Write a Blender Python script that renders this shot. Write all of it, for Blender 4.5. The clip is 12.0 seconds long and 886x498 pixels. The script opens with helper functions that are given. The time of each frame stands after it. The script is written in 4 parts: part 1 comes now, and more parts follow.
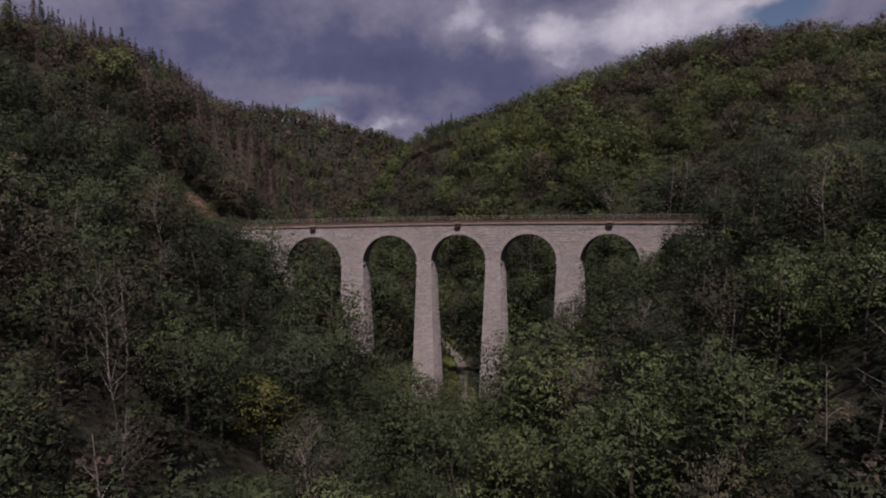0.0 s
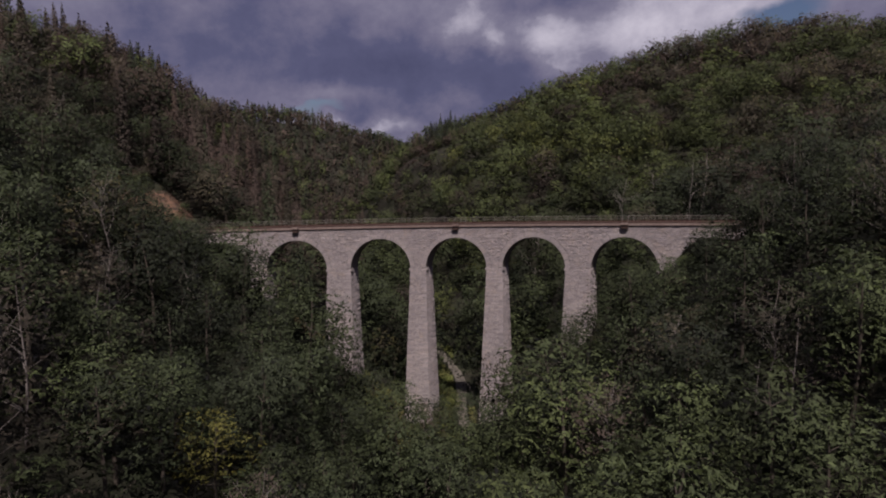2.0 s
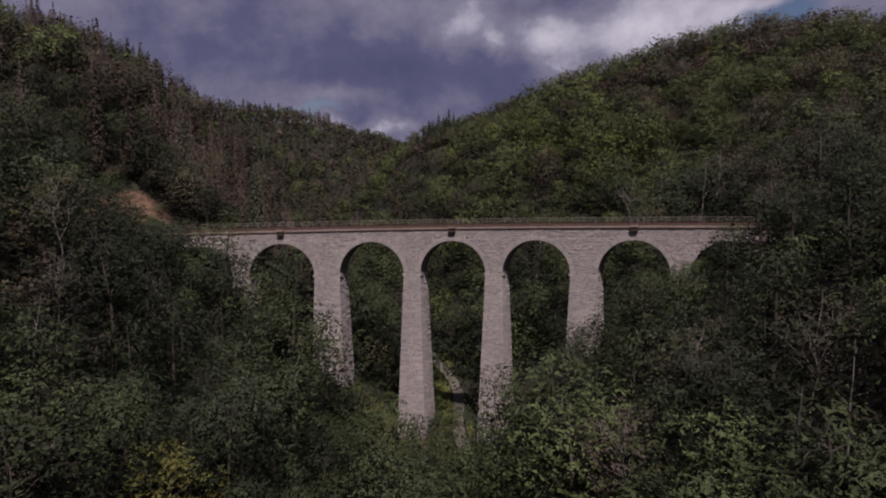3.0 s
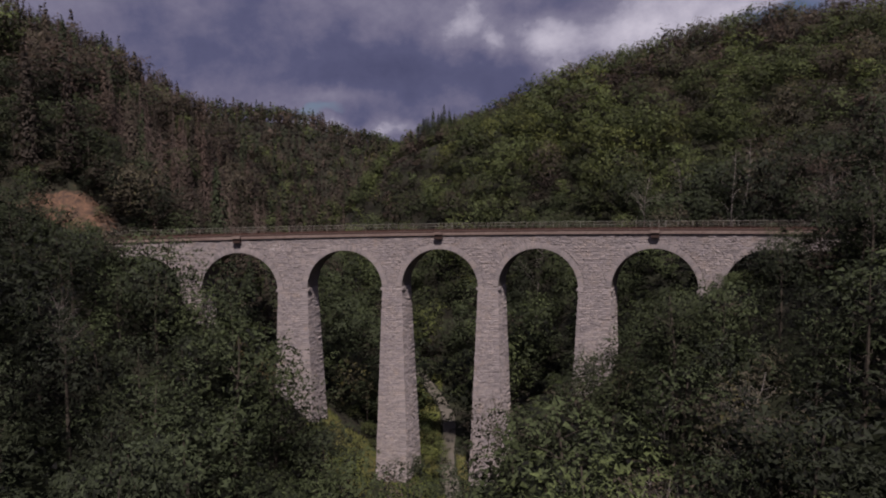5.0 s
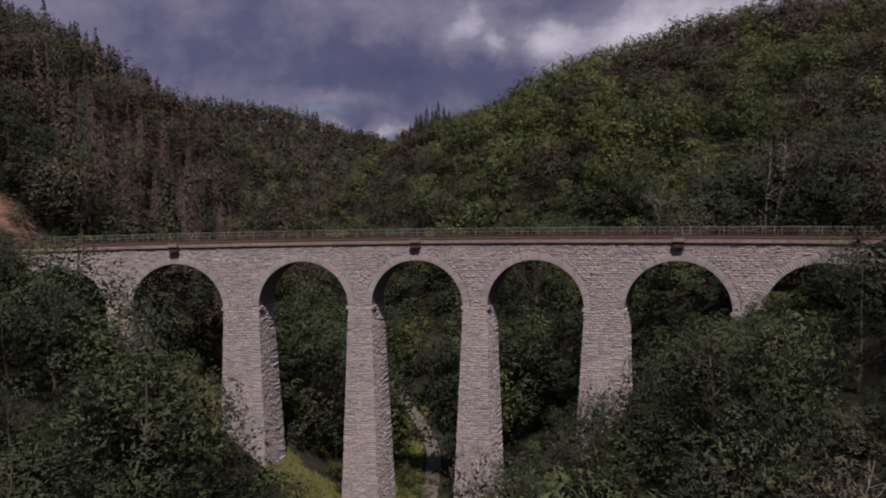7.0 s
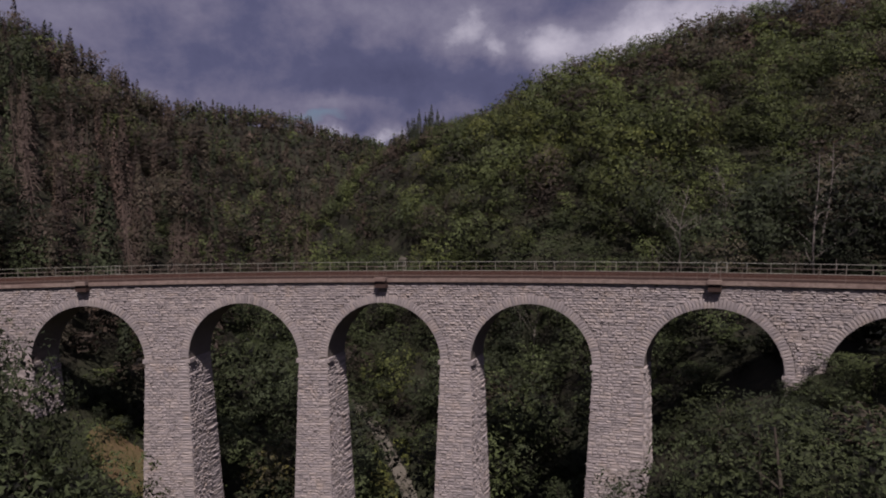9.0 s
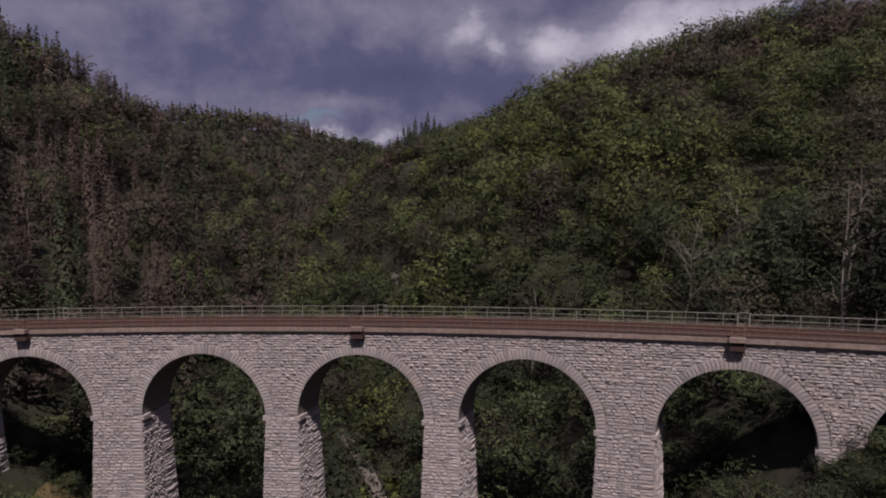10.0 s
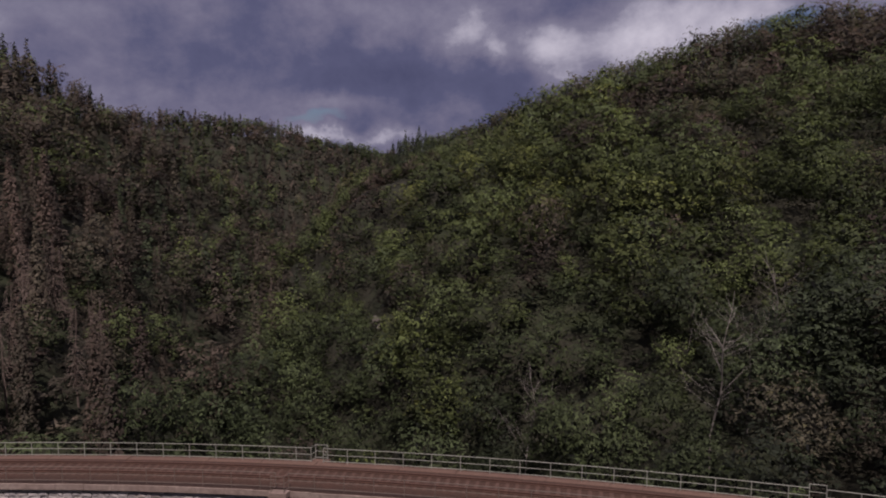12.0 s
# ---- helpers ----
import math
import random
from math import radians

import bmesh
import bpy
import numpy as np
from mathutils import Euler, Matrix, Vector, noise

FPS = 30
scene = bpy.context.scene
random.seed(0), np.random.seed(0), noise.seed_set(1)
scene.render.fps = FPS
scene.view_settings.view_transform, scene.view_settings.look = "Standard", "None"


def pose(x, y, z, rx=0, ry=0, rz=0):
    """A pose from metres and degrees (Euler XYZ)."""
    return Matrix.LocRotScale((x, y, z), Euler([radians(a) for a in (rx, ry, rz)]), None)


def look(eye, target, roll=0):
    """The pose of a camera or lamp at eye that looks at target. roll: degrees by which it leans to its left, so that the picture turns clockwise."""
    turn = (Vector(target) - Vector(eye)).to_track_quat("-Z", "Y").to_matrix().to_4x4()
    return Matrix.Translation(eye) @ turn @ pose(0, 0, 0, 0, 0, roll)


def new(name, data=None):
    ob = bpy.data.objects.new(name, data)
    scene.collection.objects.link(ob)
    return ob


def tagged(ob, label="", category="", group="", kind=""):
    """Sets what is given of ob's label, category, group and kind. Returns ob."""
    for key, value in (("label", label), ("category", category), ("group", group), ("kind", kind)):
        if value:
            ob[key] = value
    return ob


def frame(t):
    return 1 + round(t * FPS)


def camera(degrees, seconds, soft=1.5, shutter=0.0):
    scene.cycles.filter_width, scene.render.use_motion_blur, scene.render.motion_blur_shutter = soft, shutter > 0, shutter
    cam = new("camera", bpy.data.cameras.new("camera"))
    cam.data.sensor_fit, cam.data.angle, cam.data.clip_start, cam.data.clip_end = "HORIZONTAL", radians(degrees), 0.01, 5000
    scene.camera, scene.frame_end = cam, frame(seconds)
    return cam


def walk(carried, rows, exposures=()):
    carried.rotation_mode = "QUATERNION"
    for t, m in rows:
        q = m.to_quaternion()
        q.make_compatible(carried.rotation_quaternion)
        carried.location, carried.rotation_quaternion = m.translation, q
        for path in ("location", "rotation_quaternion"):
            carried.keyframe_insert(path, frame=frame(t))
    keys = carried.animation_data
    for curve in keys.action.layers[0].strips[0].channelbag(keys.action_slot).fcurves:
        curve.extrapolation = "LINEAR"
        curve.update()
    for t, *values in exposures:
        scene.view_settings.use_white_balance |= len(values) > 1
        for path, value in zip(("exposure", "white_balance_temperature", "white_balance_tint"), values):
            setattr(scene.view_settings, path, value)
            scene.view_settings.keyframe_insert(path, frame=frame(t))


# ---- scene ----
cam = camera(69.5, 12.0, soft=1.95)
PATH = [
    (0, (0.345, -2.202, 42.406), (0.4, -0.215, 42.189), -0.1),
    (0.5, (0.5, 0.456, 42.416), (0.555, 2.444, 42.199), -0.1),
    (1, (0.802, 3.66, 42.119), (0.856, 5.648, 41.903), -0.1),
    (1.5, (0.945, 7.193, 41.684), (1.001, 9.181, 41.472), -0.1),
    (2, (1.519, 11.016, 41.411), (1.573, 13.004, 41.202), -0.1),
    (2.5, (2.059, 15.439, 41.307), (2.112, 17.427, 41.1), -0.2),
    (3, (2.492, 19.593, 41.044), (2.547, 21.581, 40.838), -0.1),
    (5, (5.334, 37.09, 40.476), (5.388, 39.079, 40.275), -0.2),
    (5.5, (6.24, 41.177, 40.347), (6.291, 43.166, 40.146), -0.3),
    (6, (7.03, 45.406, 40.214), (7.082, 47.395, 40.014), -0.2),
    (6.5, (7.871, 49.5, 40.108), (7.922, 51.489, 39.91), -0.2),
    (7, (8.705, 53.829, 39.899), (8.757, 55.819, 39.705), -0.1),
    (9, (11.991, 70.263, 41.935), (12.041, 72.254, 41.754), -0.1),
    (9.5, (12.827, 74.138, 43.548), (12.876, 76.13, 43.367), -0.0),
    (10, (13.58, 78.048, 45.317), (13.63, 80.04, 45.137), -0.0),
    (10.5, (14.474, 82.187, 47.152), (14.522, 84.179, 46.973), 0.0),
    (11, (15.225, 86.465, 48.842), (15.275, 88.457, 48.663), 0.1),
    (11.5, (16.176, 90.262, 50.97), (16.224, 92.254, 50.789), 0.0),
    (12, (16.878, 94.39, 52.71), (16.928, 96.382, 52.529), 0.1),
]
walk(cam, [(t, look(eye, target, roll)) for t, eye, target, roll in PATH], [(0.0, 0.6, 6450, 19), (12.0, 0.6, 6450, 19)])

# ---- world, sun, exposure ----
SUN_AZ, SUN_EL = 4.0, 61.5       # degrees: from behind the first camera towards its right, and height
SUN_WAY = Vector((math.sin(radians(SUN_AZ)) * math.cos(radians(SUN_EL)),
                  -math.cos(radians(SUN_AZ)) * math.cos(radians(SUN_EL)), math.sin(radians(SUN_EL))))


class Nodes:
    """Short hand for building a node tree."""

    def __init__(self, tree):
        self.tree = tree
        tree.nodes.clear()

    def add(self, kind, **settings):
        n = self.tree.nodes.new(kind)
        for key, value in settings.items():
            setattr(n, key, value)
        return n

    def link(self, a, b):
        self.tree.links.new(a, b)

    def math(self, op, a, b=None, clamp=False):
        n = self.add("ShaderNodeMath", operation=op, use_clamp=clamp)
        for i, v in enumerate((a, b)):
            if v is None:
                continue
            if isinstance(v, (int, float)):
                n.inputs[i].default_value = v
            else:
                self.link(v, n.inputs[i])
        return n.outputs[0]

    def mix(self, fac, a, b, blend="MIX"):
        n = self.add("ShaderNodeMix", data_type="RGBA", blend_type=blend)
        for sock, v in ((n.inputs[0], fac), (n.inputs[6], a), (n.inputs[7], b)):
            if isinstance(v, (int, float)):
                sock.default_value = v
            elif isinstance(v, tuple):
                sock.default_value = (*v, 1)
            else:
                self.link(v, sock)
        return n.outputs[2]

    def noise(self, vector, scale, detail=4.0, rough=0.55, distortion=0.0):
        n = self.add("ShaderNodeTexNoise")
        n.inputs["Scale"].default_value, n.inputs["Detail"].default_value = scale, detail
        n.inputs["Roughness"].default_value, n.inputs["Distortion"].default_value = rough, distortion
        if vector is not None:
            self.link(vector, n.inputs["Vector"])
        return n

    def ramp(self, fac, stops, smooth=False):
        n = self.add("ShaderNodeValToRGB")
        if smooth:
            n.color_ramp.interpolation = "EASE"
        el = n.color_ramp.elements
        while len(el) < len(stops):
            el.new(0.5)
        for e, (p, c) in zip(el, stops):
            e.position, e.color = p, (*c, 1)
        self.link(fac, n.inputs[0])
        return n.outputs[0]


world = bpy.data.worlds.new("sky")
scene.world = world
world.use_nodes = True
w = Nodes(world.node_tree)
sky = w.add("ShaderNodeTexSky", sky_type="NISHITA", sun_disc=False)
sky.sun_elevation, sky.sun_rotation = radians(SUN_EL), radians(180 - SUN_AZ)
sky.air_density, sky.dust_density = 1.0, 1.0
coord = w.add("ShaderNodeTexCoord").outputs["Generated"]
squash = w.add("ShaderNodeMapping")
squash.inputs["Scale"].default_value = (1.0, 1.0, 1.25)
w.link(coord, squash.inputs["Vector"])
big = w.noise(squash.outputs[0], 3.1, 7.0, 0.52, 0.25).outputs["Fac"]
fine = w.noise(squash.outputs[0], 9.5, 8.0, 0.60, 0.1).outputs["Fac"]


swirl = w.noise(squash.outputs[0], 7.0, 6.0, 0.6)
shift = w.add("ShaderNodeVectorMath", operation="MULTIPLY_ADD")
w.link(swirl.outputs["Color"], shift.inputs[0])
shift.inputs[1].default_value, shift.inputs[2].default_value = (0.11, 0.11, 0.09), (-0.055, -0.055, -0.045)
torn = w.add("ShaderNodeVectorMath", operation="ADD")
w.link(coord, torn.inputs[0])
w.link(shift.outputs[0], torn.inputs[1])


def bank(u, v, su, sv):
    """A torn cloud bank round the way (u, 1, v), su by sv wide, between 0 and 1."""
    m = w.add("ShaderNodeVectorMath", operation="SUBTRACT")
    w.link(torn.outputs[0], m.inputs[0])
    m.inputs[1].default_value = Vector((u, 1, v)).normalized()
    k = w.add("ShaderNodeVectorMath", operation="MULTIPLY")
    w.link(m.outputs[0], k.inputs[0])
    k.inputs[1].default_value = (1 / su, 1 / su, 1 / sv)
    d = w.add("ShaderNodeVectorMath", operation="LENGTH")
    w.link(k.outputs[0], d.inputs[0])
    e = w.math("MULTIPLY", w.math("MULTIPLY", d.outputs["Value"], d.outputs["Value"]), -1.0)
    return w.math("EXPONENT", e)


light = w.math("ADD", w.math("MULTIPLY", w.math("SUBTRACT", big, 0.5), 0.5), w.math("MULTIPLY", w.math("SUBTRACT", fine, 0.5), 1.0))
light = w.math("ADD", light, 0.44)
# the heaped banks: way to the right, way up, width, height, and how much lighter or darker each one is
for u, v, su, sv, gain in ((0.060, 0.240, 0.075, 0.042, 0.42), (0.11, 0.215, 0.035, 0.016, 0.25), (0.17, 0.275, 0.075, 0.022, -0.22), (0.19, 0.205, 0.05, 0.025, 0.22), (0.30, 0.235, 0.09, 0.04, 0.26),
                           (0.44, 0.265, 0.13, 0.04, 0.30), (0.225, 0.168, 0.03, 0.018, 0.32), (-0.15, 0.132, 0.055, 0.017, 0.26), (-0.17, 0.275, 0.07, 0.03, 0.10), (-0.32, 0.20, 0.18, 0.09, -0.17),
                           (-0.02, 0.165, 0.13, 0.045, -0.30), (0.12, 0.145, 0.09, 0.04, -0.22), (-0.30, 0.12, 0.08, 0.025, 0.10), (-0.15, 0.085, 0.07, 0.010, 0.40), (-0.06, 0.080, 0.04, 0.010, 0.3)):
    light = w.math("ADD", light, w.math("MULTIPLY", bank(u, v, su, sv), gain))
cloud = w.ramp(light, [(0.0, (0.046, 0.050, 0.092)), (0.26, (0.062, 0.066, 0.115)), (0.44, (0.100, 0.098, 0.145)), (0.60, (0.135, 0.132, 0.178)), (0.72, (0.22, 0.215, 0.26)), (1.0, (0.38, 0.37, 0.41))])
clear = w.math("ADD", w.math("MULTIPLY", w.math("SUBTRACT", w.noise(squash.outputs[0], 4.3, 5.0).outputs["Fac"], 0.5), 0.8), -0.2)
for u, v, su, sv, gain in ((-0.17, 0.108, 0.06, 0.013, 0.70), (0.56, 0.255, 0.08, 0.025, 0.8)):
    clear = w.math("ADD", clear, w.math("MULTIPLY", bank(u, v, su, sv), gain))
blue = w.mix(1.0, sky.outputs[0], (0.028, 0.028, 0.031), "MULTIPLY")
out = w.add("ShaderNodeOutputWorld")
bg = w.add("ShaderNodeBackground")
height = w.add("ShaderNodeSeparateXYZ")
w.link(coord, height.inputs[0])
# cloud made brighter towards the zenith, above the view, for more fill light
cloud = w.mix(w.ramp(height.outputs["Z"], [(0.32, (0, 0, 0)), (0.70, (1, 1, 1))]), cloud, w.mix(1.0, cloud, (1.4, 1.4, 1.36), "MULTIPLY"))
w.link(w.mix(w.ramp(clear, [(0.25, (0, 0, 0)), (0.55, (1, 1, 1))]), cloud, blue), bg.inputs["Color"])
bg.inputs["Strength"].default_value = 1.0
w.link(bg.outputs[0], out.inputs["Surface"])

sun = new("sun", bpy.data.lights.new("sun", "SUN"))
sun.data.energy, sun.data.angle, sun.data.color = 3.25, radians(2.5), (1.0, 0.93, 0.86)
sun.matrix_world = look(Vector((0, 0, 200)) + 100 * SUN_WAY, (0, 0, 200))


# ---- materials ----
def material(name):
    m = bpy.data.materials.new(name)
    m.use_nodes = True
    return m, Nodes(m.node_tree)


def finish(n, color, rough=0.85, bump=None, strength=0.3, distance=0.05, metal=0.0, translucent=0.0, normal=None):
    b = n.add("ShaderNodeBsdfPrincipled")
    if isinstance(color, tuple):
        b.inputs["Base Color"].default_value = (*color, 1)
    else:
        n.link(color, b.inputs["Base Color"])
    if isinstance(rough, (int, float)):
        b.inputs["Roughness"].default_value = rough
    else:
        n.link(rough, b.inputs["Roughness"])
    b.inputs["Metallic"].default_value = metal
    b.inputs["Specular IOR Level"].default_value = 0.25
    if bump is not None:
        k = n.add("ShaderNodeBump")
        k.inputs["Strength"].default_value, k.inputs["Distance"].default_value = strength, distance
        n.link(bump, k.inputs["Height"])
        n.link(k.outputs[0], b.inputs["Normal"])
    if normal is not None:
        n.link(normal, b.inputs["Normal"])
    shader = b.outputs[0]
    if translucent:
        t = n.add("ShaderNodeBsdfTranslucent")
        n.link(color, t.inputs["Color"])
        x = n.add("ShaderNodeMixShader")
        x.inputs[0].default_value = translucent
        n.link(shader, x.inputs[1])
        n.link(t.outputs[0], x.inputs[2])
        shader = x.outputs[0]
    o = n.add("ShaderNodeOutputMaterial")
    n.link(shader, o.inputs["Surface"])


def stone_material(name, stops, own):
    """Quarry-faced stone; own: where a block's own shade comes from, its object or its island."""
    m, n = material(name)
    if own == "object":
        shade = n.add("ShaderNodeObjectInfo").outputs["Random"]
    else:
        shade = n.add("ShaderNodeNewGeometry").outputs["Random Per Island"]
    place = n.add("ShaderNodeNewGeometry").outputs["Position"]
    stain = n.noise(place, 0.22, 5.0, 0.6).outputs["Fac"]
    grain = n.noise(place, 9.0, 6.0, 0.7).outputs["Fac"]
    mixed = n.math("ADD", n.math("MULTIPLY", shade, 0.37), n.math("MULTIPLY", stain, 0.61))
    c = n.ramp(mixed, stops)
    c = n.mix(n.math("MULTIPLY", n.ramp(grain, [(0.38, (0, 0, 0)), (0.75, (1, 1, 1))]), 0.45), c, (0.16, 0.14, 0.135))
    ochre = n.ramp(n.noise(place, 0.55, 5.0, 0.7).outputs["Fac"], [(0.55, (0, 0, 0)), (0.72, (1, 1, 1))])
    c = n.mix(n.math("MULTIPLY", ochre, 0.32), c, (0.40, 0.285, 0.185))
    slate = n.ramp(n.noise(place, 0.85, 4.0, 0.65, 0.6).outputs["Fac"], [(0.56, (0, 0, 0)), (0.70, (1, 1, 1))])
    c = n.mix(n.math("MULTIPLY", slate, 0.4), c, (0.30, 0.27, 0.30))
    soot = n.noise(place, 0.7, 6.0, 0.65).outputs["Fac"]
    c = n.mix(n.math("MULTIPLY", n.ramp(soot, [(0.52, (0, 0, 0)), (0.78, (1, 1, 1))]), 0.35), c, (0.13, 0.115, 0.115))
    finish(n, c, 0.92, grain, 0.7, 0.05)
    return m


STONE = [(0.22, (0.226, 0.203, 0.207)), (0.36, (0.298, 0.262, 0.263)), (0.50, (0.344, 0.302, 0.299)), (0.64, (0.378, 0.324, 0.306)), (0.80, (0.445, 0.403, 0.400))]
stone = stone_material("granite_block", STONE, "object")
stone_joined = stone_material("granite_block_joined", STONE, "island")


def plain(name, color, rough=0.85, scale=3.0, spread=0.35, second=None, bump=0.4, metal=0.0):
    m, n = material(name)
    place = n.add("ShaderNodeNewGeometry").outputs["Position"]
    a = n.noise(place, scale, 6.0, 0.65).outputs["Fac"]
    b = n.noise(place, scale * 0.12, 4.0).outputs["Fac"]
    dark = tuple(v * (1 - spread) for v in color)
    c = n.mix(n.ramp(a, [(0.3, (0, 0, 0)), (0.7, (1, 1, 1))]), dark, color)
    c = n.mix(n.math("MULTIPLY", n.ramp(b, [(0.4, (0, 0, 0)), (0.68, (1, 1, 1))]), 0.6), c, second or dark)
    finish(n, c, rough, a, bump, 0.05, metal)
    return m


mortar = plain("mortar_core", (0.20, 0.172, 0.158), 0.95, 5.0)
weathered_rail = plain("weathered_railing", (0.17, 0.13, 0.11), 0.7, 6.0, 0.4, (0.11, 0.08, 0.066), 0.2)
slab_stone = plain("dressed_slab", (0.31, 0.236, 0.205), 0.9, 2.2, 0.5, (0.15, 0.098, 0.085), 0.8)
# brown with shade put into it, for boxes and strips at the slabs
shade_brown = plain("brown_with_shade", (0.072, 0.044, 0.038), 0.9, 4.0, 0.4)
ballast_rust = plain("rusty_ballast", (0.070, 0.036, 0.026), 0.95, 7.0, 0.5, (0.042, 0.025, 0.019), 1.0)
rusty_slab = plain("rust_stained_slab", (0.14, 0.085, 0.065), 0.95, 5.0, 0.4, (0.10, 0.055, 0.045), 0.6)
rust = plain("rusted_steel", (0.11, 0.058, 0.044), 0.7, 6.0, 0.4, (0.07, 0.04, 0.033), 0.3)
rail_grey = plain("galvanised_steel", (0.27, 0.265, 0.23), 0.6, 5.0, 0.3, (0.19, 0.175, 0.15), 0.1, 0.0)
sleeper_wood = plain("weathered_sleeper", (0.098, 0.055, 0.043), 0.9, 5.0, 0.5, (0.066, 0.036, 0.028))
bark = plain("grey_bark", (0.085, 0.070, 0.056), 0.95, 4.0, 0.45, (0.05, 0.042, 0.034))
brown_wood = plain("brown_dead_wood", (0.135, 0.10, 0.085), 0.95, 4.0, 0.4, (0.09, 0.066, 0.055))
dead_wood = plain("bleached_wood", (0.20, 0.175, 0.16), 0.95, 4.0, 0.35, (0.13, 0.11, 0.10))
earth = plain("orange_earth", (0.150, 0.098, 0.052), 0.95, 1.4, 0.6, (0.075, 0.078, 0.03), 1.0)
rock_mat = plain("grey_rock", (0.115, 0.100, 0.088), 0.95, 1.2, 0.5, (0.07, 0.062, 0.052), 1.0)
gravel = plain("gravel_road", (0.125, 0.112, 0.093), 0.95, 1.6, 0.4, (0.105, 0.092, 0.068), 0.8)
grass_mat = plain("dry_grass", (0.092, 0.108, 0.026), 0.9, 1.1, 0.55, (0.125, 0.098, 0.038), 0.8)

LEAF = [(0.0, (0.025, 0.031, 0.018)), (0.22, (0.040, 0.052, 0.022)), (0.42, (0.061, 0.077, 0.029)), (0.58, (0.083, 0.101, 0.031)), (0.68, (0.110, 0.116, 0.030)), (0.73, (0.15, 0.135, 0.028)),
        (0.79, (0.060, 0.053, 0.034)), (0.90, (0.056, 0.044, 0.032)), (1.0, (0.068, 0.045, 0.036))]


def leaf_material(name, source):
    m, n = material(name)
    tint = n.add("ShaderNodeAttribute", attribute_type=source, attribute_name="tint").outputs["Fac"]
    g = n.add("ShaderNodeNewGeometry")
    single = n.math("MULTIPLY", n.math("SUBTRACT", g.outputs["Random Per Island"], 0.5), 0.05)
    patch = n.math("MULTIPLY", n.math("SUBTRACT", n.noise(g.outputs["Position"], 0.45, 3.0).outputs["Fac"], 0.5), 0.09)
    c = n.ramp(n.math("ADD", n.math("ADD", tint, single), patch), LEAF)
    v = n.add("ShaderNodeHueSaturation")
    n.link(c, v.inputs["Color"])
    # each tree a little lighter or darker than its neighbour, and each leaf spray too
    own = n.add("ShaderNodeTexWhiteNoise", noise_dimensions="1D")
    n.link(n.math("MULTIPLY", tint, 913.0), own.inputs["W"])
    tree = n.math("ADD", n.math("MULTIPLY", own.outputs["Value"], 0.75), 0.38)
    # noise puts tuft-sized light and shade into the leaf colour
    leafy = n.noise(g.outputs["Position"], 2.1, 4.0, 0.7, 0.4).outputs["Fac"]
    speck = n.add("ShaderNodeMapRange")
    n.link(leafy, speck.inputs["Value"])
    for key, value in (("From Min", 0.34), ("From Max", 0.66), ("To Min", 0.5), ("To Max", 1.5)):
        speck.inputs[key].default_value = value
    n.link(n.math("MULTIPLY", n.math("MULTIPLY", tree, speck.outputs[0]), n.math("ADD", n.math("MULTIPLY", g.outputs["Random Per Island"], 0.2), 0.9)), v.inputs["Value"])
    # leaves stand in tufts: their shading follows the round of the tuft
    lean = n.add("ShaderNodeVectorTransform", vector_type="NORMAL", convert_from="OBJECT", convert_to="WORLD")
    n.link(n.add("ShaderNodeAttribute", attribute_type="GEOMETRY", attribute_name="tuft").outputs["Vector"], lean.inputs[0])
    both = n.add("ShaderNodeVectorMath", operation="MULTIPLY_ADD")
    n.link(lean.outputs[0], both.inputs[0])
    both.inputs[1].default_value = (3.4, 3.4, 3.4)
    n.link(g.outputs["Normal"], both.inputs[2])
    unit = n.add("ShaderNodeVectorMath", operation="NORMALIZE")
    n.link(both.outputs[0], unit.inputs[0])
    rough = n.add("ShaderNodeBump")
    rough.inputs["Strength"].default_value, rough.inputs["Distance"].default_value = 0.35, 0.12
    n.link(leafy, rough.inputs["Height"])
    n.link(unit.outputs[0], rough.inputs["Normal"])
    finish(n, v.outputs[0], 0.8, translucent=0.08, normal=rough.outputs[0])
    return m


leaf_own = leaf_material("foliage", "OBJECT")
leaf_wood = leaf_material("woodland_foliage", "GEOMETRY")

m, n = material("forest_floor")
place = n.add("ShaderNodeNewGeometry").outputs["Position"]
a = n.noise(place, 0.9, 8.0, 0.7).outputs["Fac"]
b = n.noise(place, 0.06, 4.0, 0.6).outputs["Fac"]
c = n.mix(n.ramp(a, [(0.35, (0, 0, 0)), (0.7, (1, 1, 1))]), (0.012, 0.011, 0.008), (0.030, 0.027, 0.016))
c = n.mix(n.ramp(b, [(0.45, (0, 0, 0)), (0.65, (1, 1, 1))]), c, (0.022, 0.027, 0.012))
# a bare orange scar where the railway cuts into the hill
away = n.add("ShaderNodeVectorMath", operation="SUBTRACT")
n.link(place, away.inputs[0])
away.inputs[1].default_value = (-53.5, 144.0, 36.2)
squeezed = n.add("ShaderNodeVectorMath", operation="MULTIPLY")
n.link(away.outputs[0], squeezed.inputs[0])
squeezed.inputs[1].default_value = (1 / 10.0, 1 / 7.5, 1 / 5.2)
far_off = n.add("ShaderNodeVectorMath", operation="LENGTH")
n.link(squeezed.outputs[0], far_off.inputs[0])
scar = n.math("ADD", far_off.outputs["Value"], n.math("MULTIPLY", n.math("SUBTRACT", n.noise(place, 0.55, 7.0, 0.7).outputs["Fac"], 0.5), 1.7))
soil = n.mix(n.ramp(n.noise(place, 0.9, 9.0, 0.75, 0.6).outputs["Fac"], [(0.40, (0, 0, 0)), (0.62, (1, 1, 1))]), (0.050, 0.034, 0.026), (0.145, 0.082, 0.052))
c = n.mix(n.ramp(scar, [(0.80, (1, 1, 1)), (1.02, (0, 0, 0))]), c, soil)
